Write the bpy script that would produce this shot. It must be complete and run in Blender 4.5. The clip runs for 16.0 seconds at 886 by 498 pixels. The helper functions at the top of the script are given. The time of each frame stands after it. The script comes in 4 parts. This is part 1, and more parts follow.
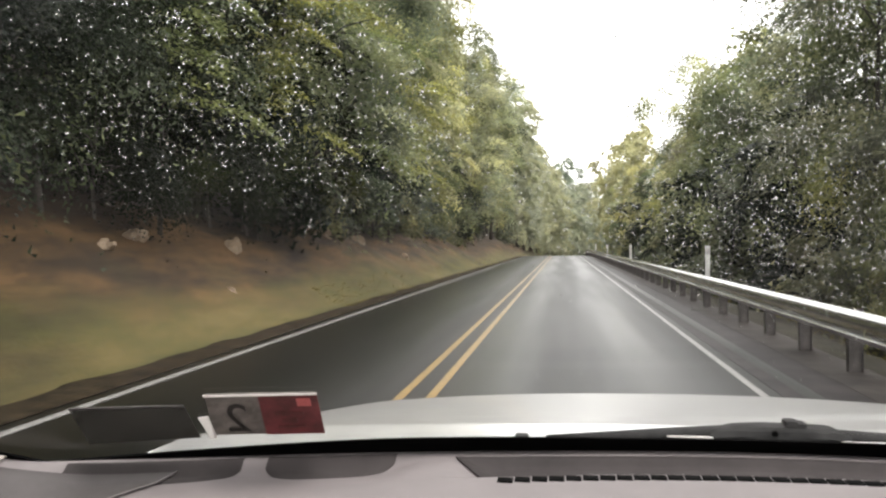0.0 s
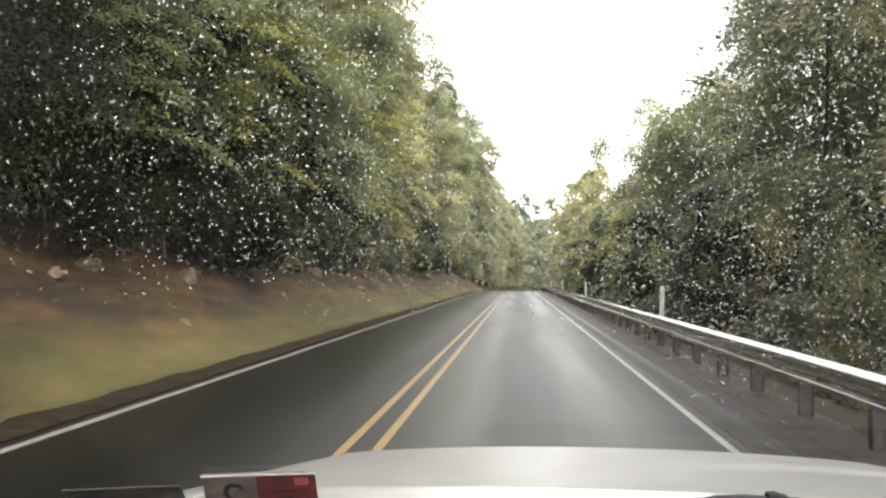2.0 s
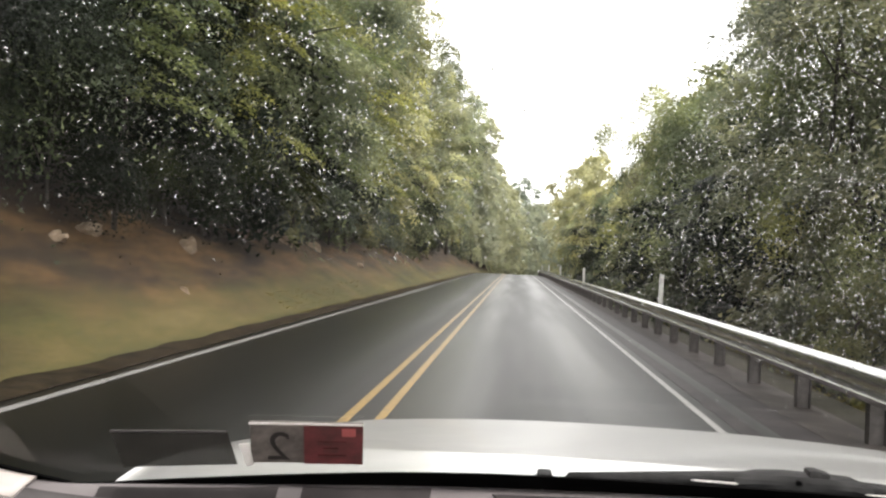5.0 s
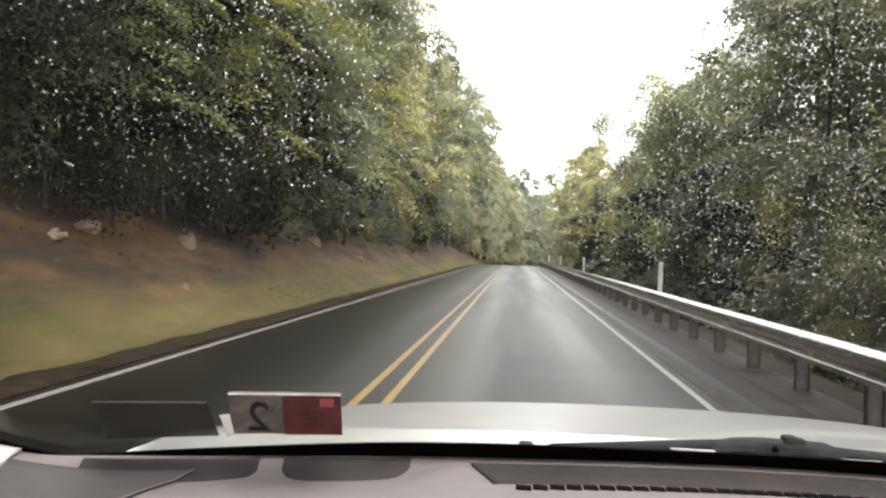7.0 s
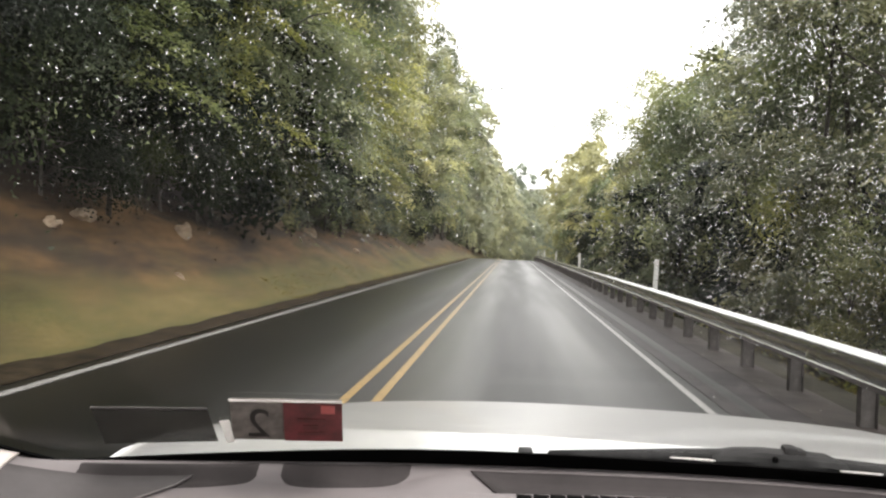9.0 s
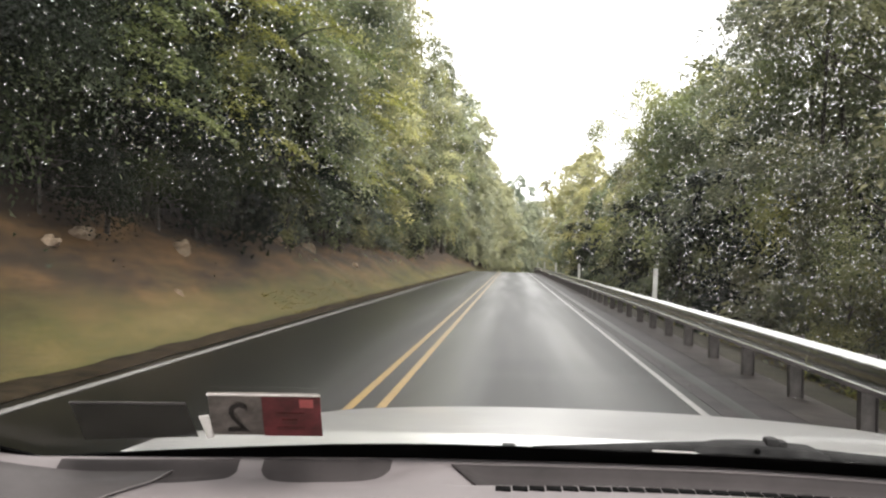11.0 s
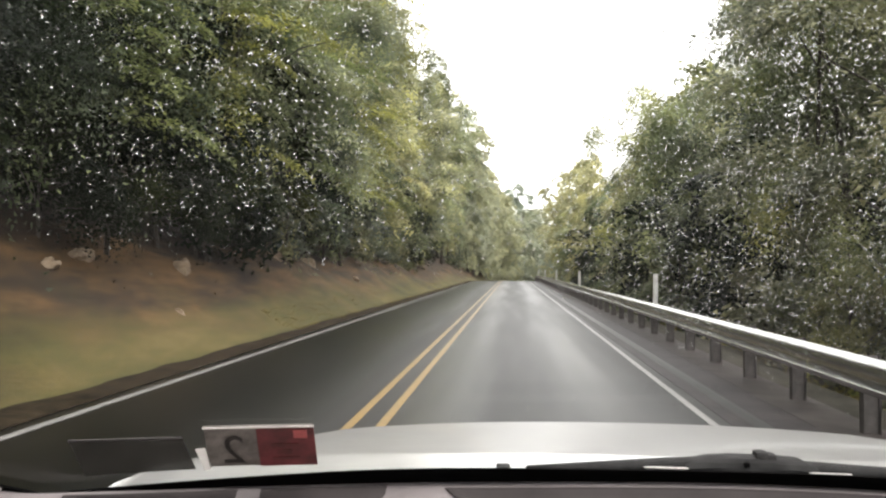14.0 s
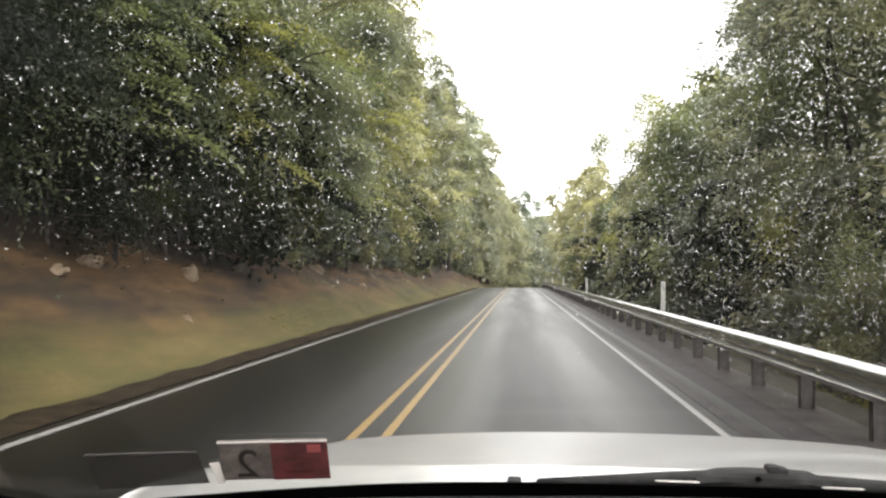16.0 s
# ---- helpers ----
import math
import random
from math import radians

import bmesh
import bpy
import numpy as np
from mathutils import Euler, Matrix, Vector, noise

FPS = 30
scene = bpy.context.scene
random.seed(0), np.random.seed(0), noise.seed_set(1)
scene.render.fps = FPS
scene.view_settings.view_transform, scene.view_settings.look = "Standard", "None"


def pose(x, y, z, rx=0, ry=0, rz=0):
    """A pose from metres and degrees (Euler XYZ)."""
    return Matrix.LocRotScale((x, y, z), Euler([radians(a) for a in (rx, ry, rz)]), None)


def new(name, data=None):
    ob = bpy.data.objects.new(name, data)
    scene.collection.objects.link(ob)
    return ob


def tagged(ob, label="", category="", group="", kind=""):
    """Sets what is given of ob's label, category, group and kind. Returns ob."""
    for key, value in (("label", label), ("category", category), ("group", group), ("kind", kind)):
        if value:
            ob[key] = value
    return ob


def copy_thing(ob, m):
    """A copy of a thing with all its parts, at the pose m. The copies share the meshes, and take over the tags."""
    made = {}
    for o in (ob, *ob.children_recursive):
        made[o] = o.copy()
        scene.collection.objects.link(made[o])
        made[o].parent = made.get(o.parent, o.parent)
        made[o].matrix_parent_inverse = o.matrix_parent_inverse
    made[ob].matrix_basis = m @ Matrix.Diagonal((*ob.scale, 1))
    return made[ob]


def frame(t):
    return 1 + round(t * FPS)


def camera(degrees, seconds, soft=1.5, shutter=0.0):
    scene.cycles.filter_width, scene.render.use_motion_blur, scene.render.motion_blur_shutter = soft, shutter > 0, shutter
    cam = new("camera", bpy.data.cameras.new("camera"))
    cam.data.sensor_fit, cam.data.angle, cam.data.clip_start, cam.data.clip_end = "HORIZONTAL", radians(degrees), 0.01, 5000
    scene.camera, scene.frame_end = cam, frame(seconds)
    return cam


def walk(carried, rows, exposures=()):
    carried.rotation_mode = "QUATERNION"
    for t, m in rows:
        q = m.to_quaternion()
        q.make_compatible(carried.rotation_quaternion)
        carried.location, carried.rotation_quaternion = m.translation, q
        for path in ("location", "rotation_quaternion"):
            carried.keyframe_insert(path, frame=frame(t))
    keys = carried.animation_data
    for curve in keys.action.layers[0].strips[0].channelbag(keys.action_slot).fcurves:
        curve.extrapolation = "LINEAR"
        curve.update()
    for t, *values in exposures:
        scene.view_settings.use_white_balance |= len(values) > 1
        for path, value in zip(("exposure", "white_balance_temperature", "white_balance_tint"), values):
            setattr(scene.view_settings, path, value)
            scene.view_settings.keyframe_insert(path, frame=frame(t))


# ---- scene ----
cam = camera(55.0, 16.0, soft=2.3)

# seconds, eye in metres, yaw, pitch, roll in degrees
PATH = [
    (0, 0.058, 0.014, 1.389, 8.03, -0.28, 0.73),
    (0.5, 0.020, 0.012, 1.420, 6.92, 0.32, 1.15),
    (1, 0.015, 0.014, 1.401, 5.98, 0.59, 1.00),
    (1.5, 0.008, 0.012, 1.422, 5.44, 1.24, -0.45),
    (2, 0.011, 0.004, 1.436, 5.06, 1.94, -0.47),
    (2.5, 0.002, 0.003, 1.412, 4.83, 1.75, -0.07),
    (3, 0.024, -0.004, 1.419, 4.52, 1.41, -0.33),
    (3.5, -0.019, 0.025, 1.409, 4.96, 0.76, -1.33),
    (6, -0.052, 0.017, 1.406, 4.72, 0.59, -3.04),
    (6.5, -0.036, 0.010, 1.415, 4.76, 0.41, -2.72),
    (7, -0.020, 0.007, 1.387, 4.92, 0.14, -1.73),
    (7.5, 0.051, 0.000, 1.381, 3.56, -0.59, 0.56),
    (8, -0.019, 0.021, 1.391, 3.76, -0.87, -1.80),
    (10.5, -0.033, 0.002, 1.404, 5.09, 0.79, -2.71),
    (11, -0.003, 0.005, 1.382, 4.63, 0.60, -1.76),
    (11.5, -0.034, 0.006, 1.408, 4.01, 0.95, -2.13),
    (12, -0.018, 0.000, 1.404, 3.90, 1.13, -1.81),
    (12.5, -0.007, -0.005, 1.392, 3.83, 1.37, -0.33),
    (13, -0.006, -0.011, 1.417, 4.18, 1.66, -0.61),
    (13.5, 0.017, -0.008, 1.382, 4.19, 1.61, 0.15),
    (14, 0.013, -0.017, 1.402, 4.66, 1.31, -0.14),
    (14.5, 0.052, -0.023, 1.388, 4.42, 0.97, 1.38),
    (15, 0.030, -0.026, 1.392, 4.56, 1.06, 1.36),
    (15.5, 0.008, -0.012, 1.394, 4.12, 1.56, -0.06),
    (16, 0.007, -0.022, 1.411, 5.12, 1.75, -0.23),
]
walk(cam, [(t, pose(x, y, z, 90 + p, r, w)) for t, x, y, z, w, p, r in PATH], exposures=[(0, 1.08, 6550, 15), (16, 1.08, 6550, 15)])

# ---- light: an overcast sky after rain, a wide faint sun ----
world = bpy.data.worlds.new("world")
scene.world = world
world.use_nodes = True
wn = world.node_tree
sky = wn.nodes.new("ShaderNodeTexSky")
sky.sky_type = "NISHITA"
sky.sun_disc = False
sky.sun_elevation = radians(70)
sky.sun_rotation = radians(133)
sky.dust_density = 6
cloud = wn.nodes.new("ShaderNodeMix")
cloud.data_type = "RGBA"
cloud.inputs["Factor"].default_value = 0.85
cloud.inputs["B"].default_value = (11.0, 11.0, 10.6, 1)
wn.links.new(sky.outputs["Color"], cloud.inputs["A"])
wn.links.new(cloud.outputs["Result"], wn.nodes["Background"].inputs["Color"])
wn.nodes["Background"].inputs["Strength"].default_value = 0.15
sun = new("sun", bpy.data.lights.new("sun", "SUN"))
sun.data.energy = 1.4
sun.data.angle = radians(40)
sun.data.color = (1.0, 0.97, 0.92)
sun.matrix_basis = pose(0, 0, 60, 20, 0, 47)


# ---- materials ----
def material(name, rough=0.6, metal=0.0, spec=0.5, coat=0.0):
    m = bpy.data.materials.new(name)
    m.use_nodes = True
    b = m.node_tree.nodes["Principled BSDF"]
    b.inputs["Roughness"].default_value = rough
    b.inputs["Metallic"].default_value = metal
    b.inputs["Specular IOR Level"].default_value = spec
    b.inputs["Coat Weight"].default_value = coat
    b.inputs["Coat Roughness"].default_value = 0.06
    return m, m.node_tree, b


def noise_node(nt, scale, detail=4.0, rough=0.55, stretch=(1, 1, 1)):
    tc = nt.nodes.new("ShaderNodeTexCoord")
    mp = nt.nodes.new("ShaderNodeMapping")
    mp.inputs["Scale"].default_value = stretch
    n = nt.nodes.new("ShaderNodeTexNoise")
    n.inputs["Scale"].default_value = scale
    n.inputs["Detail"].default_value = detail
    n.inputs["Roughness"].default_value = rough
    nt.links.new(tc.outputs["Object"], mp.inputs["Vector"])
    nt.links.new(mp.outputs["Vector"], n.inputs["Vector"])
    return n.outputs["Fac"]


def ramp(nt, fac, stops, soft=False):
    r = nt.nodes.new("ShaderNodeValToRGB")
    r.color_ramp.interpolation = "B_SPLINE" if soft else "LINEAR"
    e = r.color_ramp.elements
    while len(e) < len(stops):
        e.new(0.5)
    for k, (p, c) in zip(e, stops):
        k.position = p
        k.color = (*c, 1) if len(c) == 3 else c
    nt.links.new(fac, r.inputs["Fac"])
    return r.outputs["Color"]


def grey(v):
    return (v, v, v)


def blend(nt, fac, a, b, mode="MIX"):
    m = nt.nodes.new("ShaderNodeMix")
    m.data_type = "RGBA"
    m.blend_type = mode
    for key, v in (("Factor", fac), ("A", a), ("B", b)):
        if isinstance(v, (tuple, list)):
            m.inputs[key].default_value = (*v, 1)
        elif isinstance(v, (int, float)):
            m.inputs[key].default_value = v
        else:
            nt.links.new(v, m.inputs[key])
    return m.outputs["Result"]


def bumped(nt, b, height, strength, distance):
    n = nt.nodes.new("ShaderNodeBump")
    n.inputs["Strength"].default_value = strength
    n.inputs["Distance"].default_value = distance
    nt.links.new(height, n.inputs["Height"])
    nt.links.new(n.outputs["Normal"], b.inputs["Normal"])


def speckled(name, ca, cb, scale, rough=0.6, metal=0.0, spec=0.5, bump=0.0, coat=0.0, stretch=(1, 1, 1)):
    """Two tones in a coarse and a fine noise, with fine relief."""
    m, nt, b = material(name, rough, metal, spec, coat)
    f = noise_node(nt, scale, 5.0, 0.6, stretch)
    g = noise_node(nt, scale * 7, 3.0, 0.6, stretch)
    c = ramp(nt, f, [(0.32, ca), (0.68, cb)])
    c = blend(nt, 0.35, c, ramp(nt, g, [(0.3, grey(0.5)), (0.7, grey(1.0))]), "MULTIPLY")
    nt.links.new(c, b.inputs["Base Color"])
    if bump:
        bumped(nt, b, g, 0.6, bump)
    return m


def translucent(m, share):
    """Lets a share of the light through a thin sheet."""
    nt = m.node_tree
    b = nt.nodes["Principled BSDF"]
    tr = nt.nodes.new("ShaderNodeBsdfTranslucent")
    nt.links.new(b.inputs["Base Color"].links[0].from_socket, tr.inputs["Color"])
    mx = nt.nodes.new("ShaderNodeMixShader")
    mx.inputs["Fac"].default_value = share
    nt.links.new(b.outputs["BSDF"], mx.inputs[1])
    nt.links.new(tr.outputs["BSDF"], mx.inputs[2])
    nt.links.new(mx.outputs["Shader"], nt.nodes["Material Output"].inputs["Surface"])


def leaf_material(name, dark, mid, light, shine=0.2, patchy=1.0):
    m, nt, b = material(name, 0.55, 0.0, shine)
    dark, light = ([0.3 * q + 0.7 * w for q, w in zip(e, mid)] for e in (dark, light))
    geo = nt.nodes.new("ShaderNodeNewGeometry")
    info = nt.nodes.new("ShaderNodeObjectInfo")
    c = ramp(nt, geo.outputs["Random Per Island"], [(0.0, dark), (0.55, mid), (1.0, light)])
    tone = ramp(nt, info.outputs["Random"], [(0.0, (0.72, 0.78, 0.85)), (0.5, (1.05, 1, 1.02)), (1.0, (1.28, 1.12, 0.86))])
    c = blend(nt, 1.0, c, tone, "MULTIPLY")
    # noise patches paint lit and shaded sprays into the leaf colour
    patch = noise_node(nt, 0.42, 3.0)
    c = blend(nt, patchy, c, ramp(nt, patch, [(0.34, (0.4, 0.45, 0.52)), (0.5, (0.92, 0.96, 1.0)), (0.66, (1.8, 1.8, 1.45))]), "MULTIPLY")
    nt.links.new(c, b.inputs["Base Color"])
    translucent(m, 0.5)
    return m


LEAF_DARK = leaf_material("leaf_dark_green", (0.034, 0.044, 0.027), (0.066, 0.08, 0.046), (0.13, 0.145, 0.08))
LEAF_MID = leaf_material("leaf_green", (0.10, 0.115, 0.062), (0.185, 0.205, 0.105), (0.29, 0.31, 0.155))
LEAF_YELLOW = leaf_material("leaf_yellow_green", (0.15, 0.17, 0.085), (0.265, 0.29, 0.142), (0.39, 0.415, 0.205))
LEAF_GREY = leaf_material("leaf_grey_green", (0.09, 0.10, 0.072), (0.168, 0.183, 0.126), (0.26, 0.275, 0.185))
# near-black leaves: the understory shade is put into their colour
LEAF_SHADE = leaf_material("leaf_shade_dark", (0.014, 0.019, 0.012), (0.026, 0.034, 0.02), (0.05, 0.06, 0.034))
# pale green, lightened further to carry some distance haze in the colour
LEAF_PALE = leaf_material("leaf_pale_hazed_green", (0.21, 0.225, 0.14), (0.34, 0.355, 0.215), (0.45, 0.465, 0.285))
BARK = speckled("wet_bark", (0.03, 0.025, 0.02), (0.08, 0.068, 0.057), 6, 0.7, bump=0.02, stretch=(1, 1, 0.2))
# rain haze of the distance is painted into this pale, even leaf colour
LEAF_FAR_HAZED = leaf_material("leaf_far_hazed_green", (0.29, 0.32, 0.225), (0.325, 0.36, 0.255), (0.365, 0.40, 0.285), 0.1, 0.25)
LEAF_FRESH = leaf_material("leaf_fresh_yellow_green", (0.20, 0.225, 0.082), (0.30, 0.335, 0.125), (0.39, 0.415, 0.165), 0.15)
GRASS = leaf_material("verge_grass", (0.12, 0.11, 0.036), (0.15, 0.135, 0.045), (0.185, 0.165, 0.06), 0.1, 0.3)


ALONG = (1, 0.3, 1)  # drawn out along the road


def ground_material():
    m, nt, b = material("bank_earth", 0.85, 0.0, 0.25)
    geo = nt.nodes.new("ShaderNodeNewGeometry")
    sep = nt.nodes.new("ShaderNodeSeparateXYZ")
    nt.links.new(geo.outputs["Position"], sep.inputs[0])
    wob = nt.nodes.new("ShaderNodeMath")
    wob.operation = "MULTIPLY_ADD"
    wob.inputs[1].default_value = 4.5
    nt.links.new(noise_node(nt, 0.5, 4.0, 0.55, ALONG), wob.inputs[0])
    nt.links.new(sep.outputs["X"], wob.inputs[2])
    edge = nt.nodes.new("ShaderNodeMapRange")
    edge.inputs["From Min"].default_value = -4.3
    edge.inputs["From Max"].default_value = -2.9
    nt.links.new(wob.outputs[0], edge.inputs["Value"])
    litter = ramp(nt, noise_node(nt, 0.9, 6.0, 0.7, ALONG), [(0.32, (0.014, 0.010, 0.007)), (0.44, (0.036, 0.024, 0.013)), (0.55, (0.078, 0.046, 0.019)), (0.7, (0.155, 0.09, 0.037))])
    turf = ramp(nt, noise_node(nt, 0.8, 6.0, 0.7, ALONG), [(0.3, (0.04, 0.036, 0.011)), (0.46, (0.07, 0.066, 0.018)), (0.58, (0.098, 0.08, 0.025)), (0.72, (0.14, 0.106, 0.04))])
    c = blend(nt, edge.outputs["Result"], litter, turf)
    # darker ground to the right of the road
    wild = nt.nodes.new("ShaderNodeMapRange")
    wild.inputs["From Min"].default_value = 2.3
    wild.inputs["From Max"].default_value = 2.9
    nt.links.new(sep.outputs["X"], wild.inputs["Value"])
    # upper bank: dark soil, with the shade under the trees painted in
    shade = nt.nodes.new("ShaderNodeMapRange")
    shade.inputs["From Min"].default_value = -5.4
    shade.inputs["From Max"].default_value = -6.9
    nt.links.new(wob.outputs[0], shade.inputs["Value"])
    shaded_soil = ramp(nt, noise_node(nt, 1.8, 5.0, 0.7), [(0.3, (0.012, 0.010, 0.008)), (0.7, (0.05, 0.036, 0.026))])
    c = blend(nt, shade.outputs["Result"], c, shaded_soil)
    dark_ground = ramp(nt, noise_node(nt, 1.3, 5.0, 0.65), [(0.3, (0.02, 0.019, 0.014)), (0.7, (0.055, 0.05, 0.033))])
    c = blend(nt, wild.outputs["Result"], c, dark_ground)
    fine = noise_node(nt, 22, 4.0, 0.7)
    c = blend(nt, 0.5, c, ramp(nt, fine, [(0.3, grey(0.5)), (0.7, grey(1.0))]), "MULTIPLY")
    nt.links.new(c, b.inputs["Base Color"])
    bumped(nt, b, fine, 0.5, 0.03)
    return m


def asphalt_material():
    m, nt, b = material("wet_asphalt", 0.3, 0.0, 0.25)
    geo = nt.nodes.new("ShaderNodeNewGeometry")
    sep = nt.nodes.new("ShaderNodeSeparateXYZ")
    nt.links.new(geo.outputs["Position"], sep.inputs[0])
    grain = noise_node(nt, 90, 3.0, 0.7)
    streak = noise_node(nt, 1.1, 2.0, 0.5, (1.0, 0.05, 1.0))
    c = ramp(nt, grain, [(0.3, grey(0.011)), (0.7, (0.034, 0.0335, 0.033))])
    c = blend(nt, 0.7, c, ramp(nt, streak, [(0.3, grey(0.6)), (0.7, grey(1.3))]), "MULTIPLY")
    # wheel tracks hold a smoother film of water than the crown between them
    wave = nt.nodes.new("ShaderNodeMath")
    wave.operation = "MULTIPLY_ADD"
    wave.inputs[1].default_value = 2 * math.pi / 1.75
    wave.inputs[2].default_value = -2 * math.pi * 1.0 / 1.75
    nt.links.new(sep.outputs["X"], wave.inputs[0])
    cosn = nt.nodes.new("ShaderNodeMath")
    cosn.operation = "COSINE"
    nt.links.new(wave.outputs[0], cosn.inputs[0])
    tot = nt.nodes.new("ShaderNodeMath")
    tot.operation = "MULTIPLY_ADD"
    tot.inputs[1].default_value = 0.22
    nt.links.new(cosn.outputs[0], tot.inputs[0])
    nt.links.new(streak, tot.inputs[2])
    r = ramp(nt, tot.outputs[0], [(0.1, grey(0.54)), (0.3, grey(0.5)), (0.5, grey(0.42)), (0.7, grey(0.35)), (0.95, grey(0.295))], True)
    # far lane: smoother, its colour darkened towards the edge for the dark trees reflected there
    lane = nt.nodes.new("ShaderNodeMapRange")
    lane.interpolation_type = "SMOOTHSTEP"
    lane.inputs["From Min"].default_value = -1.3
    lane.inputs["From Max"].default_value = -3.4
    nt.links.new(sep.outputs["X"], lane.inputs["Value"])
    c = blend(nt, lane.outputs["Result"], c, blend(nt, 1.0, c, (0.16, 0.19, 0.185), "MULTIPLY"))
    nt.links.new(c, b.inputs["Base Color"])
    r = blend(nt, lane.outputs["Result"], r, grey(0.285))
    nt.links.new(r, b.inputs["Roughness"])
    bumped(nt, b, grain, 0.2, 0.004)
    return m


def paint_material(name, ca, wear):
    m, nt, b = material(name, 0.4, 0.0, 0.5)
    f = noise_node(nt, 14, 5.0, 0.7)
    nt.links.new(ramp(nt, f, [(0.36, wear), (0.5, ca), (1.0, ca)]), b.inputs["Base Color"])
    return m


GROUND = ground_material()
ASPHALT = asphalt_material()
LINE_WHITE = paint_material("worn_white_line", (0.23, 0.225, 0.22), (0.09, 0.088, 0.086))
LINE_YELLOW = paint_material("worn_yellow_line", (0.255, 0.167, 0.06), (0.10, 0.072, 0.04))
GRAVEL = speckled("wet_gravel", (0.026, 0.022, 0.022), (0.072, 0.062, 0.058), 2.2, 0.6, spec=0.25, bump=0.02)
SHOULDER = speckled("dark_wet_shoulder", (0.013, 0.011, 0.0118), (0.040, 0.034, 0.035), 2.2, 0.55, spec=0.2, bump=0.012)
VERGE_DIRT = speckled("wet_verge_dirt", (0.009, 0.0068, 0.004), (0.038, 0.028, 0.016), 3, 0.85, spec=0.06, bump=0.02)
ZINC = speckled("galvanised_steel", (0.40, 0.40, 0.395), (0.52, 0.52, 0.515), 5, 0.22, 0.95, bump=0.001)
POST_STEEL = speckled("weathered_post_steel", (0.06, 0.055, 0.052), (0.12, 0.11, 0.105), 8, 0.6, 0.3)
DELINEATOR = speckled("white_post_plastic", (0.62, 0.62, 0.58), (0.78, 0.78, 0.74), 5, 0.5)
ROCK = speckled("sandstone", (0.16, 0.11, 0.07), (0.34, 0.26, 0.18), 4, 0.75, bump=0.03)
HOOD_PAINT = speckled("silver_white_car_paint", (0.47, 0.465, 0.46), (0.51, 0.505, 0.50), 2, 0.33, 0.5, coat=0.45)
BLACK = speckled("black_trim", (0.0012, 0.0012, 0.0012), (0.0025, 0.0025, 0.0025), 40, 0.8, spec=0.04)
RUBBER = speckled("wiper_plastic", (0.006, 0.006, 0.006), (0.020, 0.020, 0.020), 40, 0.6, spec=0.18, bump=0.0005)
DASH = speckled("dash_plastic", (0.15, 0.135, 0.136), (0.172, 0.155, 0.156), 1.5, 0.6, spec=0.3, bump=0.0004)
TRIM = speckled("pale_pillar_trim", (0.5, 0.45, 0.42), (0.56, 0.51, 0.47), 4, 0.7)
STICKER_WHITE = speckled("sticker_backing", (0.11, 0.095, 0.082), (0.29, 0.265, 0.235), 36, 0.6)
STICKER_EDGE = speckled("sticker_rim", (0.78, 0.76, 0.74), (0.88, 0.86, 0.84), 60, 0.6)
translucent(STICKER_EDGE, 0.6)
STICKER_RED = speckled("sticker_red", (0.085, 0.024, 0.022), (0.24, 0.05, 0.052), 32, 0.6)
STICKER_PINK = speckled("sticker_pink", (0.55, 0.13, 0.12), (0.62, 0.16, 0.15), 60, 0.6)
STICKER_FADED = speckled("sticker_faded_print", (0.08, 0.022, 0.02), (0.17, 0.04, 0.039), 32, 0.6)
STICKER_INK = speckled("sticker_ink", (0.015, 0.012, 0.01), (0.03, 0.025, 0.02), 60, 0.6)
TYRE = speckled("tyre_rubber", (0.02, 0.02, 0.02), (0.035, 0.035, 0.035), 30, 0.8)


def film_material():
    """A dark sticker that lets half of the light through."""
    m, nt, b = material("dark_sticker_film", 0.7, 0.0, 0.1)
    nt.links.new(ramp(nt, noise_node(nt, 30, 4.0), [(0.3, (0.05, 0.049, 0.043)), (0.7, (0.085, 0.083, 0.073))]), b.inputs["Base Color"])
    tr = nt.nodes.new("ShaderNodeBsdfTransparent")
    mx = nt.nodes.new("ShaderNodeMixShader")
    mx.inputs["Fac"].default_value = 0.75
    nt.links.new(tr.outputs["BSDF"], mx.inputs[1])
    nt.links.new(b.outputs["BSDF"], mx.inputs[2])
    nt.links.new(mx.outputs["Shader"], nt.nodes["Material Output"].inputs["Surface"])
    return m


def glass_material():
    m = bpy.data.materials.new("windshield_glass")
    m.use_nodes = True
    nt = m.node_tree
    nt.nodes.remove(nt.nodes["Principled BSDF"])
    fr = nt.nodes.new("ShaderNodeFresnel")
    fr.inputs["IOR"].default_value = 1.36
    tr = nt.nodes.new("ShaderNodeBsdfTransparent")
    tr.inputs["Color"].default_value = (0.93, 0.95, 0.93, 1)
    gl = nt.nodes.new("ShaderNodeBsdfGlossy")
    gl.inputs["Roughness"].default_value = 0.02
    mx = nt.nodes.new("ShaderNodeMixShader")
    nt.links.new(fr.outputs["Fac"], mx.inputs["Fac"])
    nt.links.new(tr.outputs["BSDF"], mx.inputs[1])
    nt.links.new(gl.outputs["BSDF"], mx.inputs[2])
    nt.links.new(mx.outputs["Shader"], nt.nodes["Material Output"].inputs["Surface"])
    return m


def water_material():
    m = bpy.data.materials.new("rain_water")
    m.use_nodes = True
    nt = m.node_tree
    nt.nodes.remove(nt.nodes["Principled BSDF"])
    g = nt.nodes.new("ShaderNodeBsdfGlass")
    g.inputs["IOR"].default_value = 1.33
    g.inputs["Roughness"].default_value = 0.0
    nt.links.new(g.outputs["BSDF"], nt.nodes["Material Output"].inputs["Surface"])
    return m


GLASS = glass_material()
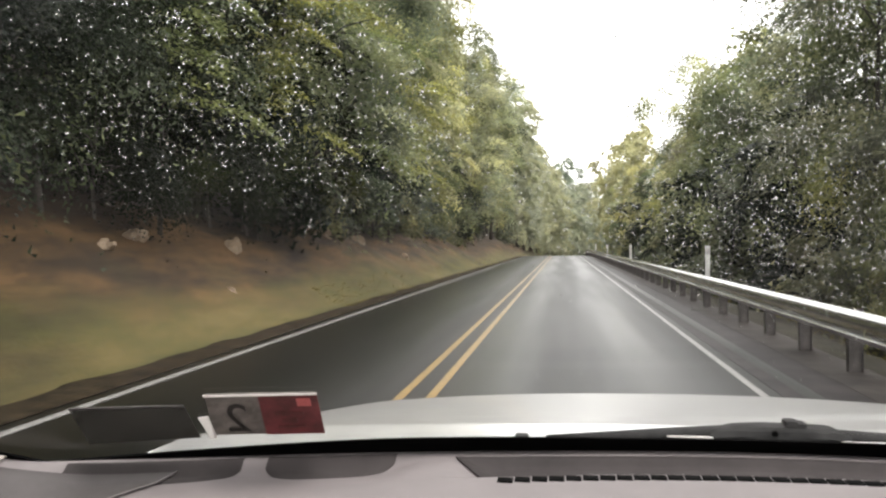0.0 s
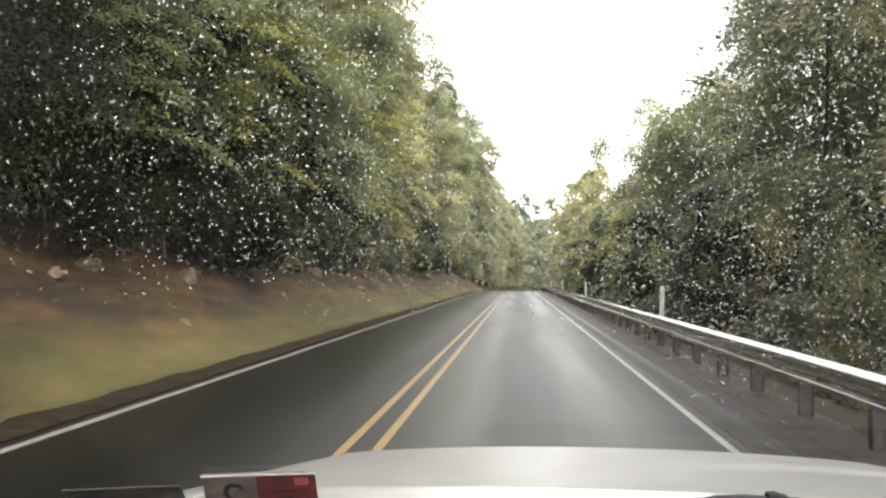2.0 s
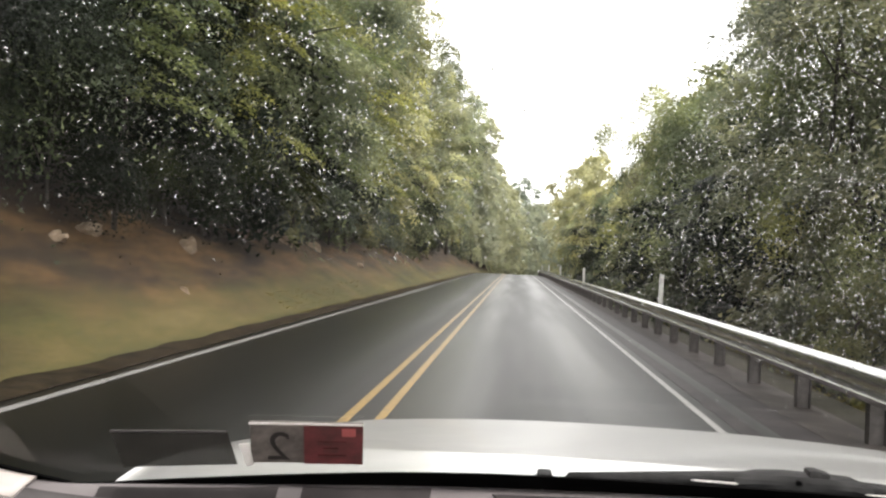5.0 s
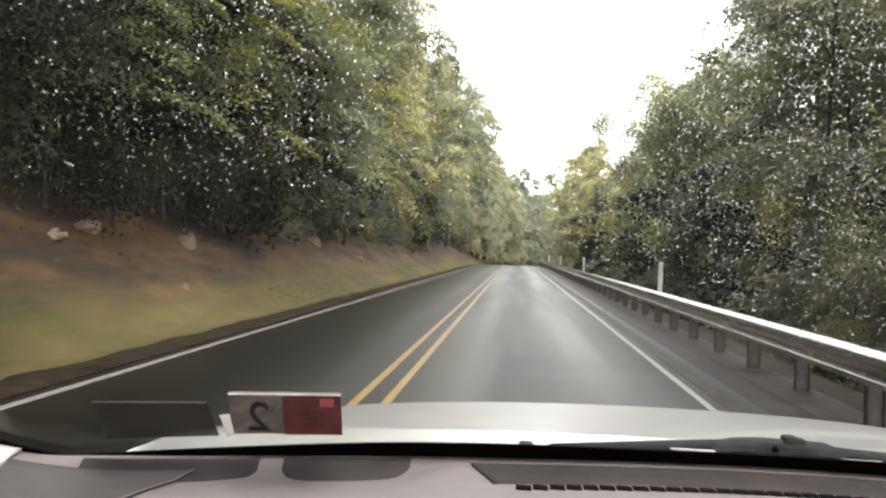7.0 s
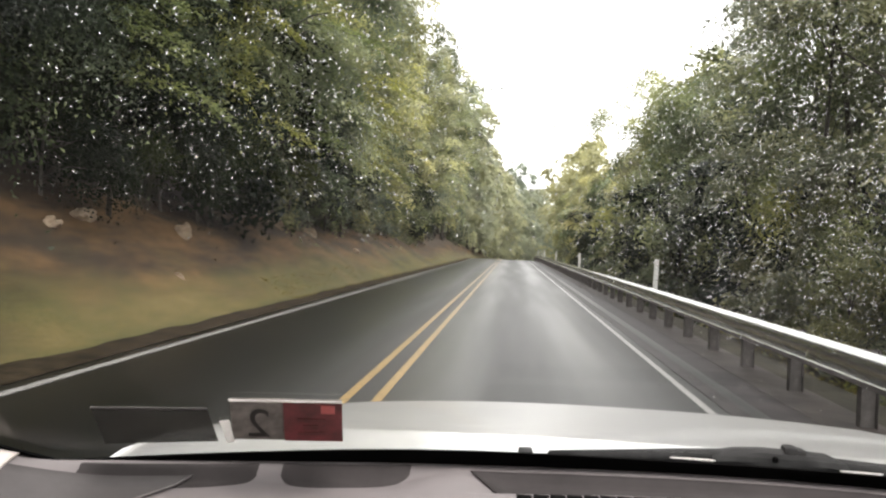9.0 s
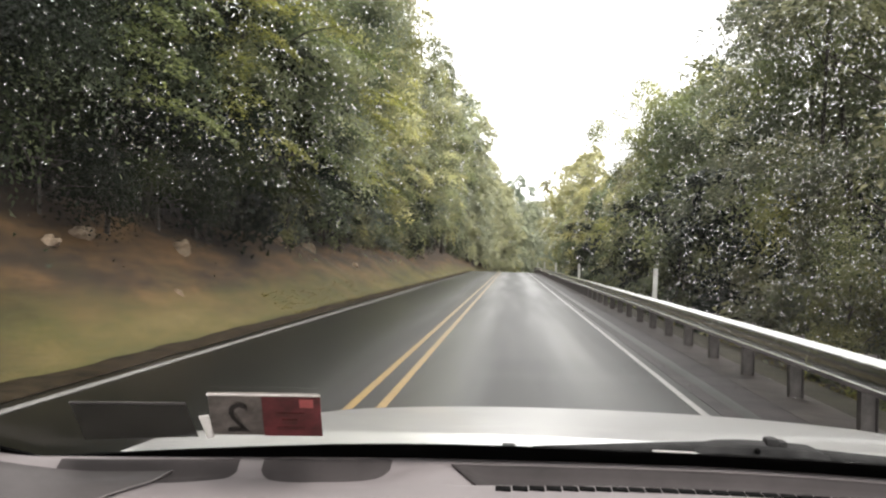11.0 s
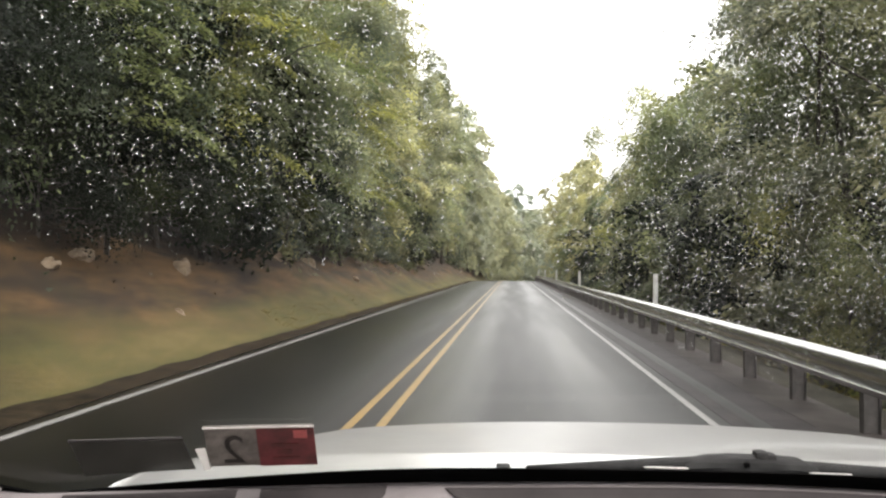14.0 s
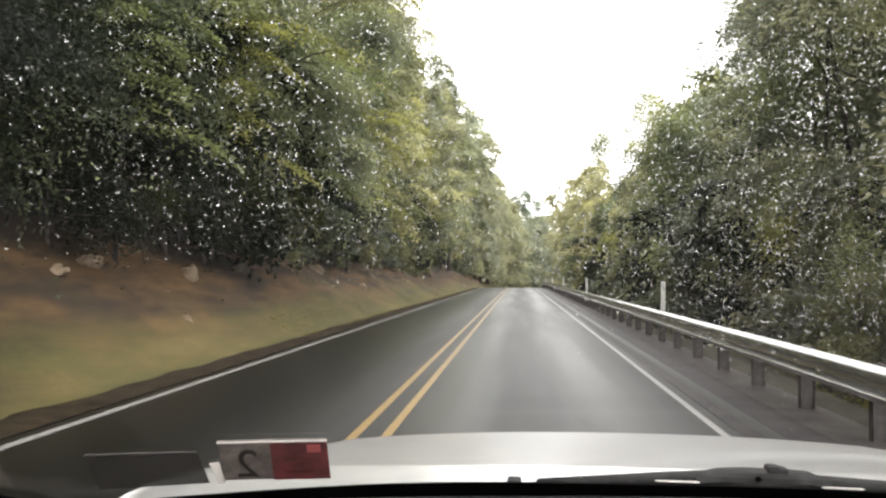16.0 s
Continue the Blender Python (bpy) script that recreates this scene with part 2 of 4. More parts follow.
DARK_FILM = film_material()
WATER = water_material()


# ---- mesh helpers ----
def mesh_of(name, verts, faces, smooth=True):
    me = bpy.data.meshes.new(name)
    me.from_pydata([tuple(v) for v in verts], [], faces)
    if smooth:
        me.shade_smooth()
    return me


def quads_mesh(name, v):
    """A mesh of loose faces from an array (n, corners, 3)."""
    n, k = v.shape[:2]
    me = bpy.data.meshes.new(name)
    me.vertices.add(k * n)
    me.vertices.foreach_set("co", np.ascontiguousarray(v, dtype=np.float32).ravel())
    me.loops.add(k * n)
    me.loops.foreach_set("vertex_index", np.arange(k * n, dtype=np.int32))
    me.polygons.add(n)
    me.polygons.foreach_set("loop_start", np.arange(0, k * n, k, dtype=np.int32))
    me.update(calc_edges=True)
    return me


def part(name, shape, mat, parent=None, label="", smooth=True):
    """Links a bmesh or a mesh as one object, under a thing or a part."""
    if isinstance(shape, bmesh.types.BMesh):
        me = bpy.data.meshes.new(name)
        bmesh.ops.recalc_face_normals(shape, faces=shape.faces)
        shape.to_mesh(me)
        shape.free()
        if smooth:
            me.shade_smooth()
            me.set_sharp_from_angle(angle=radians(35))
    else:
        me = shape
    if mat:
        me.materials.append(mat)
    ob = new(name, me)
    if parent:
        ob.parent = parent
        if parent.parent is None:
            ob.matrix_parent_inverse = parent.matrix_basis.inverted()
    if label:
        tagged(ob, label)
    return ob


def thing(name, label, category, at=(0, 0, 0), group="", kind=""):
    ob = new(name)
    ob.matrix_basis = Matrix.Translation(at)
    return tagged(ob, label, category, group, kind)


def box(bm, lo, hi, bevel=0.0):
    r = bmesh.ops.create_cube(bm, size=1.0)
    vs = r["verts"]
    for v in vs:
        v.co = Vector([lo[i] + (v.co[i] + 0.5) * (hi[i] - lo[i]) for i in range(3)])
    if bevel:
        es = list({e for v in vs for e in v.link_edges})
        bmesh.ops.bevel(bm, geom=es, offset=bevel, segments=2, affect="EDGES", profile=0.6)


def tube(verts, faces, pts, radii, seg=7):
    """Adds a tapered tube along pts to lists of vertices and faces."""
    base = len(verts)
    for i, p in enumerate(pts):
        p = Vector(p)
        d = (Vector(pts[min(i + 1, len(pts) - 1)]) - Vector(pts[max(i - 1, 0)])).normalized()
        a = d.orthogonal().normalized()
        b = d.cross(a)
        for k in range(seg):
            w = 2 * math.pi * k / seg
            verts.append(p + radii[i] * (math.cos(w) * a + math.sin(w) * b))
    for i in range(len(pts) - 1):
        for k in range(seg):
            q = base + i * seg
            faces.append((q + k, q + (k + 1) % seg, q + seg + (k + 1) % seg, q + seg + k))
    faces.append(tuple(base + k for k in range(seg))[::-1])
    faces.append(tuple(base + (len(pts) - 1) * seg + k for k in range(seg)))


def sheet(f, us, vs, thick=0.0, down=(0, 0, -1)):
    """A grid surface f(u, v), with thickness along down."""
    us, vs = list(us), list(vs)
    n, m = len(us), len(vs)
    top = [Vector(f(u, v)) for u in us for v in vs]
    faces = [(i * m + j, (i + 1) * m + j, (i + 1) * m + j + 1, i * m + j + 1) for i in range(n - 1) for j in range(m - 1)]
    if not thick:
        return top, faces
    k = len(top)
    low = [p + thick * Vector(down) for p in top]
    faces += [tuple(k + q for q in fc[::-1]) for fc in faces]
    rim = [i * m for i in range(n)] + [(n - 1) * m + j for j in range(1, m)]
    rim += [i * m + m - 1 for i in range(n - 2, -1, -1)] + [j for j in range(m - 2, 0, -1)]
    for a, b in zip(rim, rim[1:] + rim[:1]):
        faces.append((a, b, b + k, a + k))
    return top + low, faces


def fan(a, b, n):
    return [a + (b - a) * i / (n - 1) for i in range(n)]


# ---- ground and road ----
def road_x(y):
    return max(0.0, y - 105) ** 2 / 1100 if y < 240 else 135 ** 2 / 1100 + (y - 240) * 0.245


def road_z(y):
    if y < 90:
        return 0.0
    if y < 150:
        return -((y - 90) ** 2) / 1800
    return max(-2.0 - (y - 150) * 0.0667, -7.0)


def smooth(a, b, v):
    s = min(1.0, max(0.0, (v - a) / (b - a)))
    return s * s * (3 - 2 * s)


LEFT_EDGE, RIGHT_EDGE = -4.62, 2.32


def ground_z(x, y):
    u = x - road_x(y)
    z = road_z(y)
    w = noise.noise((x * 0.22, y * 0.12, 0)) * 0.55 + noise.noise((x * 0.9, y * 0.4, 5)) * 0.16
    if u < LEFT_EDGE:
        s = LEFT_EDGE - u
        z += 0.03 * smooth(0, 0.3, s) + 0.62 * max(0.0, s - 0.45) if s < 4.4 else 0.03 + 0.62 * 3.95 + 0.72 * (s - 4.4) if s < 45 else 31.7 + 0.1 * (s - 45)
        z += w * smooth(0.4, 3.0, s)
    elif u < RIGHT_EDGE:
        z -= 0.06
    else:
        s = u - RIGHT_EDGE
        z -= 0.02 + 0.03 * smooth(0, 1.2, s) + 0.36 * max(0.0, min(s, 8.0) - 1.5)
        z += w * smooth(1.3, 4.0, s) + 0.12 * max(0.0, s - 45)
    return z


def ground_rows():
    ys = [-400, -200, -100, -50, -25, -12] + [-8 + 0.6 * i for i in range(90)]
    ys += [46 + 2.5 * i for i in range(46)] + [161 + 8 * i for i in range(26)] + [400, 500, 700, 1000, 1600, 3000]
    us = [-1500, -500, -200, -120, -80, -60, -50] + [-45 + 2.5 * i for i in range(12)] + [-16 + 0.7 * i for i in range(8)]
    us += [-10.6 + 0.35 * i for i in range(16)] + [-5.15, -4.95, -4.78, -4.66, -4.62, -4.6, 2.3, 2.32, 2.4] + [2.7 + 0.4 * i for i in range(16)]
    us += [9.5 + 2 * i for i in range(10)] + [32, 40, 50, 70, 110, 200, 500, 1500]
    return us, ys


us, ys = ground_rows()
gv, gf = sheet(lambda y, u: (u + road_x(y), y, ground_z(u + road_x(y), y)), ys, us)
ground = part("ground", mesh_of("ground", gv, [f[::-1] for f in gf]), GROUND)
tagged(ground, "grassy roadside bank with brown earth and leaf litter", "ground", kind="structure")


def strip(name, ua, ub, za, zb, y0, y1, mat, label, category, thick, cols=2, step=2.0):
    n = int((y1 - y0) / step) + 1
    v, f = sheet(lambda y, u: (u + road_x(y), y, road_z(y) + za + (zb - za) * (u - ua) / (ub - ua)), fan(y0, y1, n), fan(ua, ub, cols), thick)
    ob = part(name, mesh_of(name, v, [q[::-1] for q in f], False), mat)
    return tagged(ob, label, category, kind="structure")


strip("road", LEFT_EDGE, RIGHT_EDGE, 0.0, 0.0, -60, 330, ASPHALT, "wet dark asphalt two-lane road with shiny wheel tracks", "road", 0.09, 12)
strip("trim", -4.205, -4.10, 0.004, 0.004, -60, 330, LINE_WHITE, "worn white painted edge line on wet asphalt", "road marking", 0.003)
strip("trim", 1.785, 1.86, 0.004, 0.004, -60, 330, LINE_WHITE, "worn white painted edge line on wet asphalt", "road marking", 0.003)
strip("trim", -1.475, -1.39, 0.004, 0.004, -60, 330, LINE_YELLOW, "double yellow painted centre line on wet asphalt", "road marking", 0.003)
strip("trim", -1.195, -1.11, 0.004, 0.004, -60, 330, LINE_YELLOW, "double yellow painted centre line on wet asphalt", "road marking", 0.003)
strip("pavement", 1.98, 2.72, 0.004, -0.012, -60, 330, SHOULDER, "dark wet rough shoulder beside the white edge line", "shoulder", 0.06, 4)
strip("pavement", 2.725, 3.6, -0.012, -0.06, -60, 330, GRAVEL, "wet brown-grey gravel under the guardrail", "shoulder", 0.05, 4)


def verge_point(y, k):
    """Dirt washed over the edge of the asphalt, with an uneven margin on both sides."""
    u = -4.36 - 0.03 * noise.noise((y * 0.9, 3, 0)) - (0.62 + 0.14 * noise.noise((y * 0.35, 0, 2))) * k
    z = 0.006 + 0.019 * min(1.0, k / 0.7) + 0.010 * noise.noise((u * 3, y * 0.8, 7)) * smooth(0.1, 0.4, k)
    return (u + road_x(y), y, road_z(y) + z)


v, f = sheet(verge_point, [-60 + 2 * i for i in range(31)] + [0.4 + 0.4 * i for i in range(150)] + [62 + 2 * i for i in range(134)], fan(0, 1, 9), 0.05)
verge = part("pavement", mesh_of("pavement", v, [q[::-1] for q in f]), VERGE_DIRT)
tagged(verge, "dark strip of wet dirt and leaf litter along the asphalt", "shoulder", kind="structure")

# ---- guardrail ----
RAIL_X, RAIL_TOP = 2.884, 0.68
PROFILE = [(0.055, 0.0), (0.008, -0.042), (0.0, -0.052), (0.006, -0.064), (0.078, -0.138), (0.083, -0.156), (0.078, -0.195), (0.008, -0.236), (0.0, -0.246), (0.006, -0.258), (0.06, -0.312)]


def beam_mesh(length):
    pts = PROFILE + [(d + 0.004, z) for d, z in PROFILE[::-1]]
    n = len(pts)
    v = [(d, y, z) for y in (0.0, length) for d, z in pts]
    f = [(i, (i + 1) % n, n + (i + 1) % n, n + i) for i in range(n)]
    f += [tuple(range(n))[::-1], tuple(range(n, 2 * n))]
    return mesh_of("beam", v, f, False)


def post_mesh():
    bm = bmesh.new()
    box(bm, (0.0, -0.05, -0.9), (0.008, 0.05, 0.0))
    box(bm, (0.142, -0.05, -0.9), (0.15, 0.05, 0.0))
    box(bm, (0.008, -0.004, -0.9), (0.142, 0.004, 0.0))
    me = bpy.data.meshes.new("post")
    bm.to_mesh(me)
    bm.free()
    return me


def build_guardrail():
    rail = thing("guardrail", "galvanised steel guardrail with a corrugated beam on posts", "guardrail", (RAIL_X, 0, 0))
    beam, post = beam_mesh(3.83), post_mesh()
    beam.materials.append(ZINC)
    post.materials.append(POST_STEEL)
    bm = bmesh.new()
    box(bm, (0, -0.07, -0.31), (0.10, 0.07, -0.04), 0.006)
    block = bpy.data.meshes.new("spacer_block")
    bm.to_mesh(block)
    bm.free()
    block.materials.append(POST_STEEL)
    bolt_bm = bmesh.new()
    bmesh.ops.create_uvsphere(bolt_bm, u_segments=8, v_segments=5, radius=0.017)
    bolt = bpy.data.meshes.new("bolt")
    bolt_bm.to_mesh(bolt)
    bolt_bm.free()
    bolt.materials.append(ZINC)
    inv = rail.matrix_basis.inverted()

    def put(name, me, x, y, z, turn):
        ob = new(name, me)
        ob.parent = rail
        ob.matrix_parent_inverse = inv
        ob.matrix_basis = pose(x, y, z, 0, 0, turn)

    y = -19.05
    i = 0
    while y < 175:
        x = RAIL_X + road_x(y)
        turn = -math.degrees(math.atan2(road_x(y + 3.81) - road_x(y), 3.81))
        put("beam", beam, x + (0.002 if i % 2 else 0.0), y, RAIL_TOP + road_z(y) + (0.002 if i % 2 else 0), turn)
        for k in (0.0, 1.905):
            put("post", post, x + 0.19, y + k + 0.15, RAIL_TOP - 0.03 + road_z(y), turn)
            put("spacer_block", block, x + 0.087, y + k + 0.15, RAIL_TOP + road_z(y), turn)
            if y < 40:
                put("bolt", bolt, x + 0.081, y + k + 0.15, RAIL_TOP - 0.156 + road_z(y), turn)
        y += 3.81
        i += 1


build_guardrail()


def build_delineator():
    t = thing("delineator_post", "white plastic delineator bolted to a guardrail post", "road post", group="delineator posts along the guardrail")
    bm = bmesh.new()
    box(bm, (-0.05, -0.012, 0.42), (0.05, 0.012, 1.29), 0.006)
    part("post", bm, DELINEATOR, t)
    bm = bmesh.new()
    box(bm, (-0.036, -0.018, 1.12), (0.036, -0.0125, 1.24), 0.002)
    part("reflector", bm, STICKER_EDGE, t, "pale reflector patch")
    return t


first = build_delineator()
spots = [-19.05 + 1.905 * k + 0.15 - 0.063 for k in (20, 31, 42, 53, 64)]
first.matrix_basis = pose(3.15, spots[0], 0, 0, 1.0, 0)
for y in spots[1:]:
    copy_thing(first, pose(3.15 + road_x(y), y, road_z(y), 0, -0.8, 0))


# ---- trees ----
def leaf_cloud(rng, centres, ups, spread, count, size, flat=0.22):
    """Small pointed leaves in flattened sprays round the centres."""
    n = len(centres)
    c = np.repeat(centres, count, axis=0)
    up = np.repeat(ups, count, axis=0)
    sp = np.repeat(spread, count)[:, None]
    r = rng.normal(size=(n * count, 3)) * 0.5
    along = (r * up).sum(1, keepdims=True)
    r = r - along * up * (1 - flat)
    p = c + r * sp
    p[:, 2] -= 0.22 * (r ** 2).sum(1) * sp[:, 0]
    nrm = up + rng.normal(size=p.shape) * 0.34
    nrm /= np.linalg.norm(nrm, axis=1, keepdims=True)
    a = np.cross(nrm, rng.normal(size=p.shape))
    a /= np.linalg.norm(a, axis=1, keepdims=True) + 1e-9
    b = np.cross(nrm, a)
    s = size * rng.uniform(0.6, 1.35, size=(len(p), 1))
    return np.stack([p - a * s, p + a * s * 0.75 + b * s * 0.5, p + a * s * 0.75 - b * s * 0.5], axis=1)


def crown_radius(shape, f):
    """Share of the widest radius at the share f of the crown's height."""
    if shape == "dome":
        return max(0.12, math.sin(math.pi * min(1.0, 0.16 + 0.84 * f)) ** 0.55)
    if shape == "column":
        return max(0.15, (1 - f ** 4) ** 0.6 * min(1.0, 0.7 + f))
    return max(0.1, 1.05 * (1 - f) ** 0.75)


def make_tree(seed, height, base, radius, shape, sprays, leaves, size, mat, label, name="tree", group="roadside trees", trunk_r=0.16, spray=1.35):
    rng = np.random.default_rng(seed)
    t = thing(name, label, "tree" if name == "tree" else "shrub", group=group)
    lean = rng.normal(size=2) * 0.035 * height
    spine = [(lean[0] * f * f + 0.1 * math.sin(5 * f + seed), lean[1] * f * f + 0.1 * math.cos(4 * f + seed), -0.5 + (0.5 + height * 0.94) * f) for f in fan(0, 1, 9)]
    verts, faces = [], []
    tube(verts, faces, spine, [max(0.02, trunk_r * (1 - 0.9 * f)) * (1.35 if f == 0 else 1) for f in fan(0, 1, 9)], 8)
    cs, ups, sp = [], [], []
    lobes = max(7, sprays // 4)
    swell = radius * rng.uniform(0.26, 0.46, size=lobes)
    for i in range(lobes):
        f = (i + rng.uniform()) / lobes
        f = f ** 0.85
        z = base + (height - base) * f
        w = 2.399963 * i + rng.normal() * 0.4
        rr = radius * crown_radius(shape, f) * math.sqrt(rng.uniform(0.12, 1.0)) * rng.uniform(0.72, 1.28) * (1 + 0.16 * math.sin(3 * w + seed) + 0.10 * math.sin(7 * f * 3 + seed))
        k = min(8, int(f * 8))
        sx, sy = spine[k][0], spine[k][1]
        p = np.array((sx + rr * math.cos(w), sy + rr * math.sin(w), z + rng.normal() * 0.3))
        for j in range(sprays // lobes):
            d = rng.normal(size=3) + np.array((0.5 * math.cos(w), 0.5 * math.sin(w), 0.35))
            d /= np.linalg.norm(d)
            cs.append(p + d * swell[i] * rng.uniform(0.55, 1.0) * np.array((1, 1, 0.75)))
            u = d + np.array((0, 0, 0.55)) + rng.normal(size=3) * 0.2
            ups.append(u / np.linalg.norm(u))
            sp.append(spray * rng.uniform(0.6, 1.1))
        if rr > 0.4 * radius:
            z0 = max(0.4, z - 0.45 * rr - 0.4)
            kk = min(8, max(0, int((z0 + 0.5) / (0.5 + height * 0.94) * 8)))
            s0 = Vector((spine[kk][0], spine[kk][1], z0))
            e0 = Vector(p)
            mid = s0.lerp(e0, 0.5) + Vector((0, 0, 0.12 * rr))
            r0 = max(0.018, trunk_r * 0.36 * (1 - 0.6 * f))
            tube(verts, faces, [s0, mid, e0], [r0, r0 * 0.6, 0.008], 4)
    part("trunk", mesh_of("trunk", verts, faces), BARK, t)
    q = leaf_cloud(rng, np.array(cs), np.array(ups), np.array(sp), leaves, size)
    part("crown", quads_mesh("crown", q), mat, t)
    return t


def plant(protos, places, rng, scale=(0.88, 1.14)):
    """Sets the prototypes, then their copies, at places (x, y, which)."""
    used = set()
    for x, y, k in places:
        s = rng.uniform(*scale)
        m = pose(x, y, ground_z(x, y) - 0.05, rng.normal() * 2, rng.normal() * 2, rng.uniform(0, 360)) @ Matrix.Diagonal((s, s, s * rng.uniform(0.94, 1.06), 1))
        if k in used:
            copy_thing(protos[k], m)
        else:
            protos[k].matrix_basis = m
            used.add(k)
    for k, p in enumerate(protos):
        if k not in used:
            for o in (*p.children_recursive, p):
                bpy.data.objects.remove(o)


rng = np.random.default_rng(11)
LEFT_KINDS = [
    (1, 17.8, 0.9, 4.0, LEAF_DARK, "tall broadleaf tree with dense dark green wet foliage"),
    (2, 16.8, 2.6, 3.8, LEAF_MID, "tall broadleaf tree with layered green wet foliage"),
    (3, 18.6, 3.2, 4.1, LEAF_YELLOW, "tall broadleaf tree with light yellow-green foliage"),
    (4, 17.2, 2.6, 3.9, LEAF_PALE, "tall broadleaf tree with pale green foliage"),
]
RIGHT_KINDS = [
    (5, 11.8, 1.0, 2.9, LEAF_MID, "broadleaf tree with soft green wet foliage behind the guardrail"),
    (6, 12.8, 1.2, 3.0, LEAF_GREY, "broadleaf tree with grey-green wet foliage behind the guardrail"),
    (7, 10.2, 0.9, 2.7, LEAF_DARK, "bushy tree with dark green wet foliage behind the guardrail"),
    (8, 11.0, 0.9, 2.8, LEAF_PALE, "bushy tree with pale green foliage behind the guardrail"),
]


def row_of_trees(kinds, x, spread, y0, pattern, step, scale, sprays, fine, coarse):
    """A row along the road: fine foliage on the trees by the car, coarser further on."""
    shapes = ("column",) * 4 if x < 0 else ("dome", "column", "dome", "dome")
    sets = [[make_tree(sd, h, b, r, sh, sprays, n, size, m, lb, spray=1.15) for (sd, h, b, r, m, lb), sh in zip(kinds, shapes)] for n, size in (fine, coarse)]
    near_places, far_places = [], []
    y, i = y0, 0
    while y < 112:
        (near_places if y < 34 else far_places).append((x + rng.normal() * spread + road_x(y), y, pattern[i % len(pattern)]))
        y += rng.uniform(*step)
        i += 1
    plant(sets[0], near_places, rng, scale)
    plant(sets[1], far_places, rng, scale)


row_of_trees(LEFT_KINDS, -8.8, 0.45, 1.0, [0, 0, 0, 1, 2, 3, 2, 2, 3, 2, 1, 3, 2, 3, 2, 3, 1, 3, 2, 3, 3, 2, 3, 3], (3.9, 5.6), (0.84, 1.1), 105, (600, 0.06), (150, 0.125))
row_of_trees(RIGHT_KINDS, 8.5, 0.45, 4.0, [0, 1, 2, 1, 0, 1, 2, 0, 3, 0, 1, 3, 2, 3, 0, 3, 2, 3, 3, 0, 3, 3, 2, 3], (3.6, 5.2), (0.85, 1.15), 100, (460, 0.062), (140, 0.12))

def forest_set(leaves, size):
    return [
        make_tree(8, 19, 3, 4.4, "dome", 80, leaves, size, LEAF_DARK, "tall tree with dark green foliage on the wooded hillside", group="forest trees behind"),
        make_tree(9, 18, 2.5, 4.2, "dome", 80, leaves, size, LEAF_MID, "tall tree with green foliage in the forest", group="forest trees behind"),
        make_tree(10, 17, 2.5, 4.3, "dome", 80, leaves, size, LEAF_YELLOW, "tall tree with yellow-green foliage in the forest", group="forest trees behind"),
    ]


places = []
for row, step, y0, y1 in ((-14.5, 6.5, -2, 118), (-21, 8.5, 2, 120), (13.0, 5.5, 6, 118)):
    y = y0
    while y < y1:
        places.append((row + rng.normal() * 1.0 + road_x(y), y, int(rng.integers(0, 3)) if row < 0 else int(rng.integers(0, 2))))
        y += step * rng.uniform(0.8, 1.2)
places += [(11.0, 26.0, 0), (13.5, 33.0, 1), (16.0, 42.0, 0), (11.5, 20.0, 1)]
plant(forest_set(115, 0.155), [p for p in places if p[1] < 46], rng, (0.72, 1.05))
plant(forest_set(64, 0.23), [p for p in places if p[1] >= 46], rng, (0.72, 1.05))

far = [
    make_tree(12, 17, 0.6, 4.6, "dome", 110, 32, 0.40, LEAF_FAR_HAZED, "distant broadleaf tree at the end of the road, haze painted into its green", group="distant trees", spray=1.4),
    make_tree(13, 18, 0.6, 4.6, "column", 110, 32, 0.40, LEAF_FAR_HAZED, "distant columnar tree at the end of the road, haze painted into its green", group="distant trees", spray=1.4),
    make_tree(14, 16, 0.6, 4.8, "dome", 110, 32, 0.40, LEAF_FAR_HAZED, "distant wide tree at the end of the road, haze painted into its green", group="distant trees", spray=1.4),
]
places = []
for side, off in ((-1, 9.5), (1, 9)):
    y = 114.0
    while y < 300:
        places.append((road_x(y) + side * off + rng.normal() * 0.8, y, int(rng.integers(0, 3))))
        y += rng.uniform(5.0, 7.5)
for yy in (205, 222, 240, 262):
    x = -40.0
    while x < 4 + (yy - 205) * 0.2:
        places.append((x + rng.normal(), yy + rng.normal() * 4, int(rng.integers(0, 3))))
        x += rng.uniform(6, 9)
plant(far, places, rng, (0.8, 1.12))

def shrub_set(leaves, size):
    return [
        make_tree(21, 4.2, 0.1, 1.9, "dome", 44, leaves, size, LEAF_SHADE, "shrub at the forest edge, its leaves darkened for the shade there", "shrub", "roadside shrubs", 0.04, 0.75),
        make_tree(22, 3.4, 0.1, 1.6, "dome", 40, leaves, size, LEAF_MID, "green shrub at the forest edge", "shrub", "roadside shrubs", 0.05, 0.75),
        make_tree(23, 2.2, 0.1, 1.4, "dome", 32, leaves, size, LEAF_GREY, "grey-green shrub at the forest edge", "shrub", "roadside shrubs", 0.04, 0.7),
    ]


# the shade-coloured shrubs fill the dark edge under the near left trees
places = []
y = 4.0
while y < 70:
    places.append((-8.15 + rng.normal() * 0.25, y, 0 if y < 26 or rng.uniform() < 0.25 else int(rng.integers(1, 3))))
    y += rng.uniform(1.2, 1.9)
y = 5.0
while y < 70:
    places.append((6.3 + rng.normal() * 0.4, y, int(rng.integers(0, 3))))
    y += rng.uniform(1.6, 2.8)
y = 5.0
while y < 45:
    places.append((9.6 + rng.normal() * 0.6, y, int(rng.integers(0, 2))))
    y += rng.uniform(1.8, 2.6)
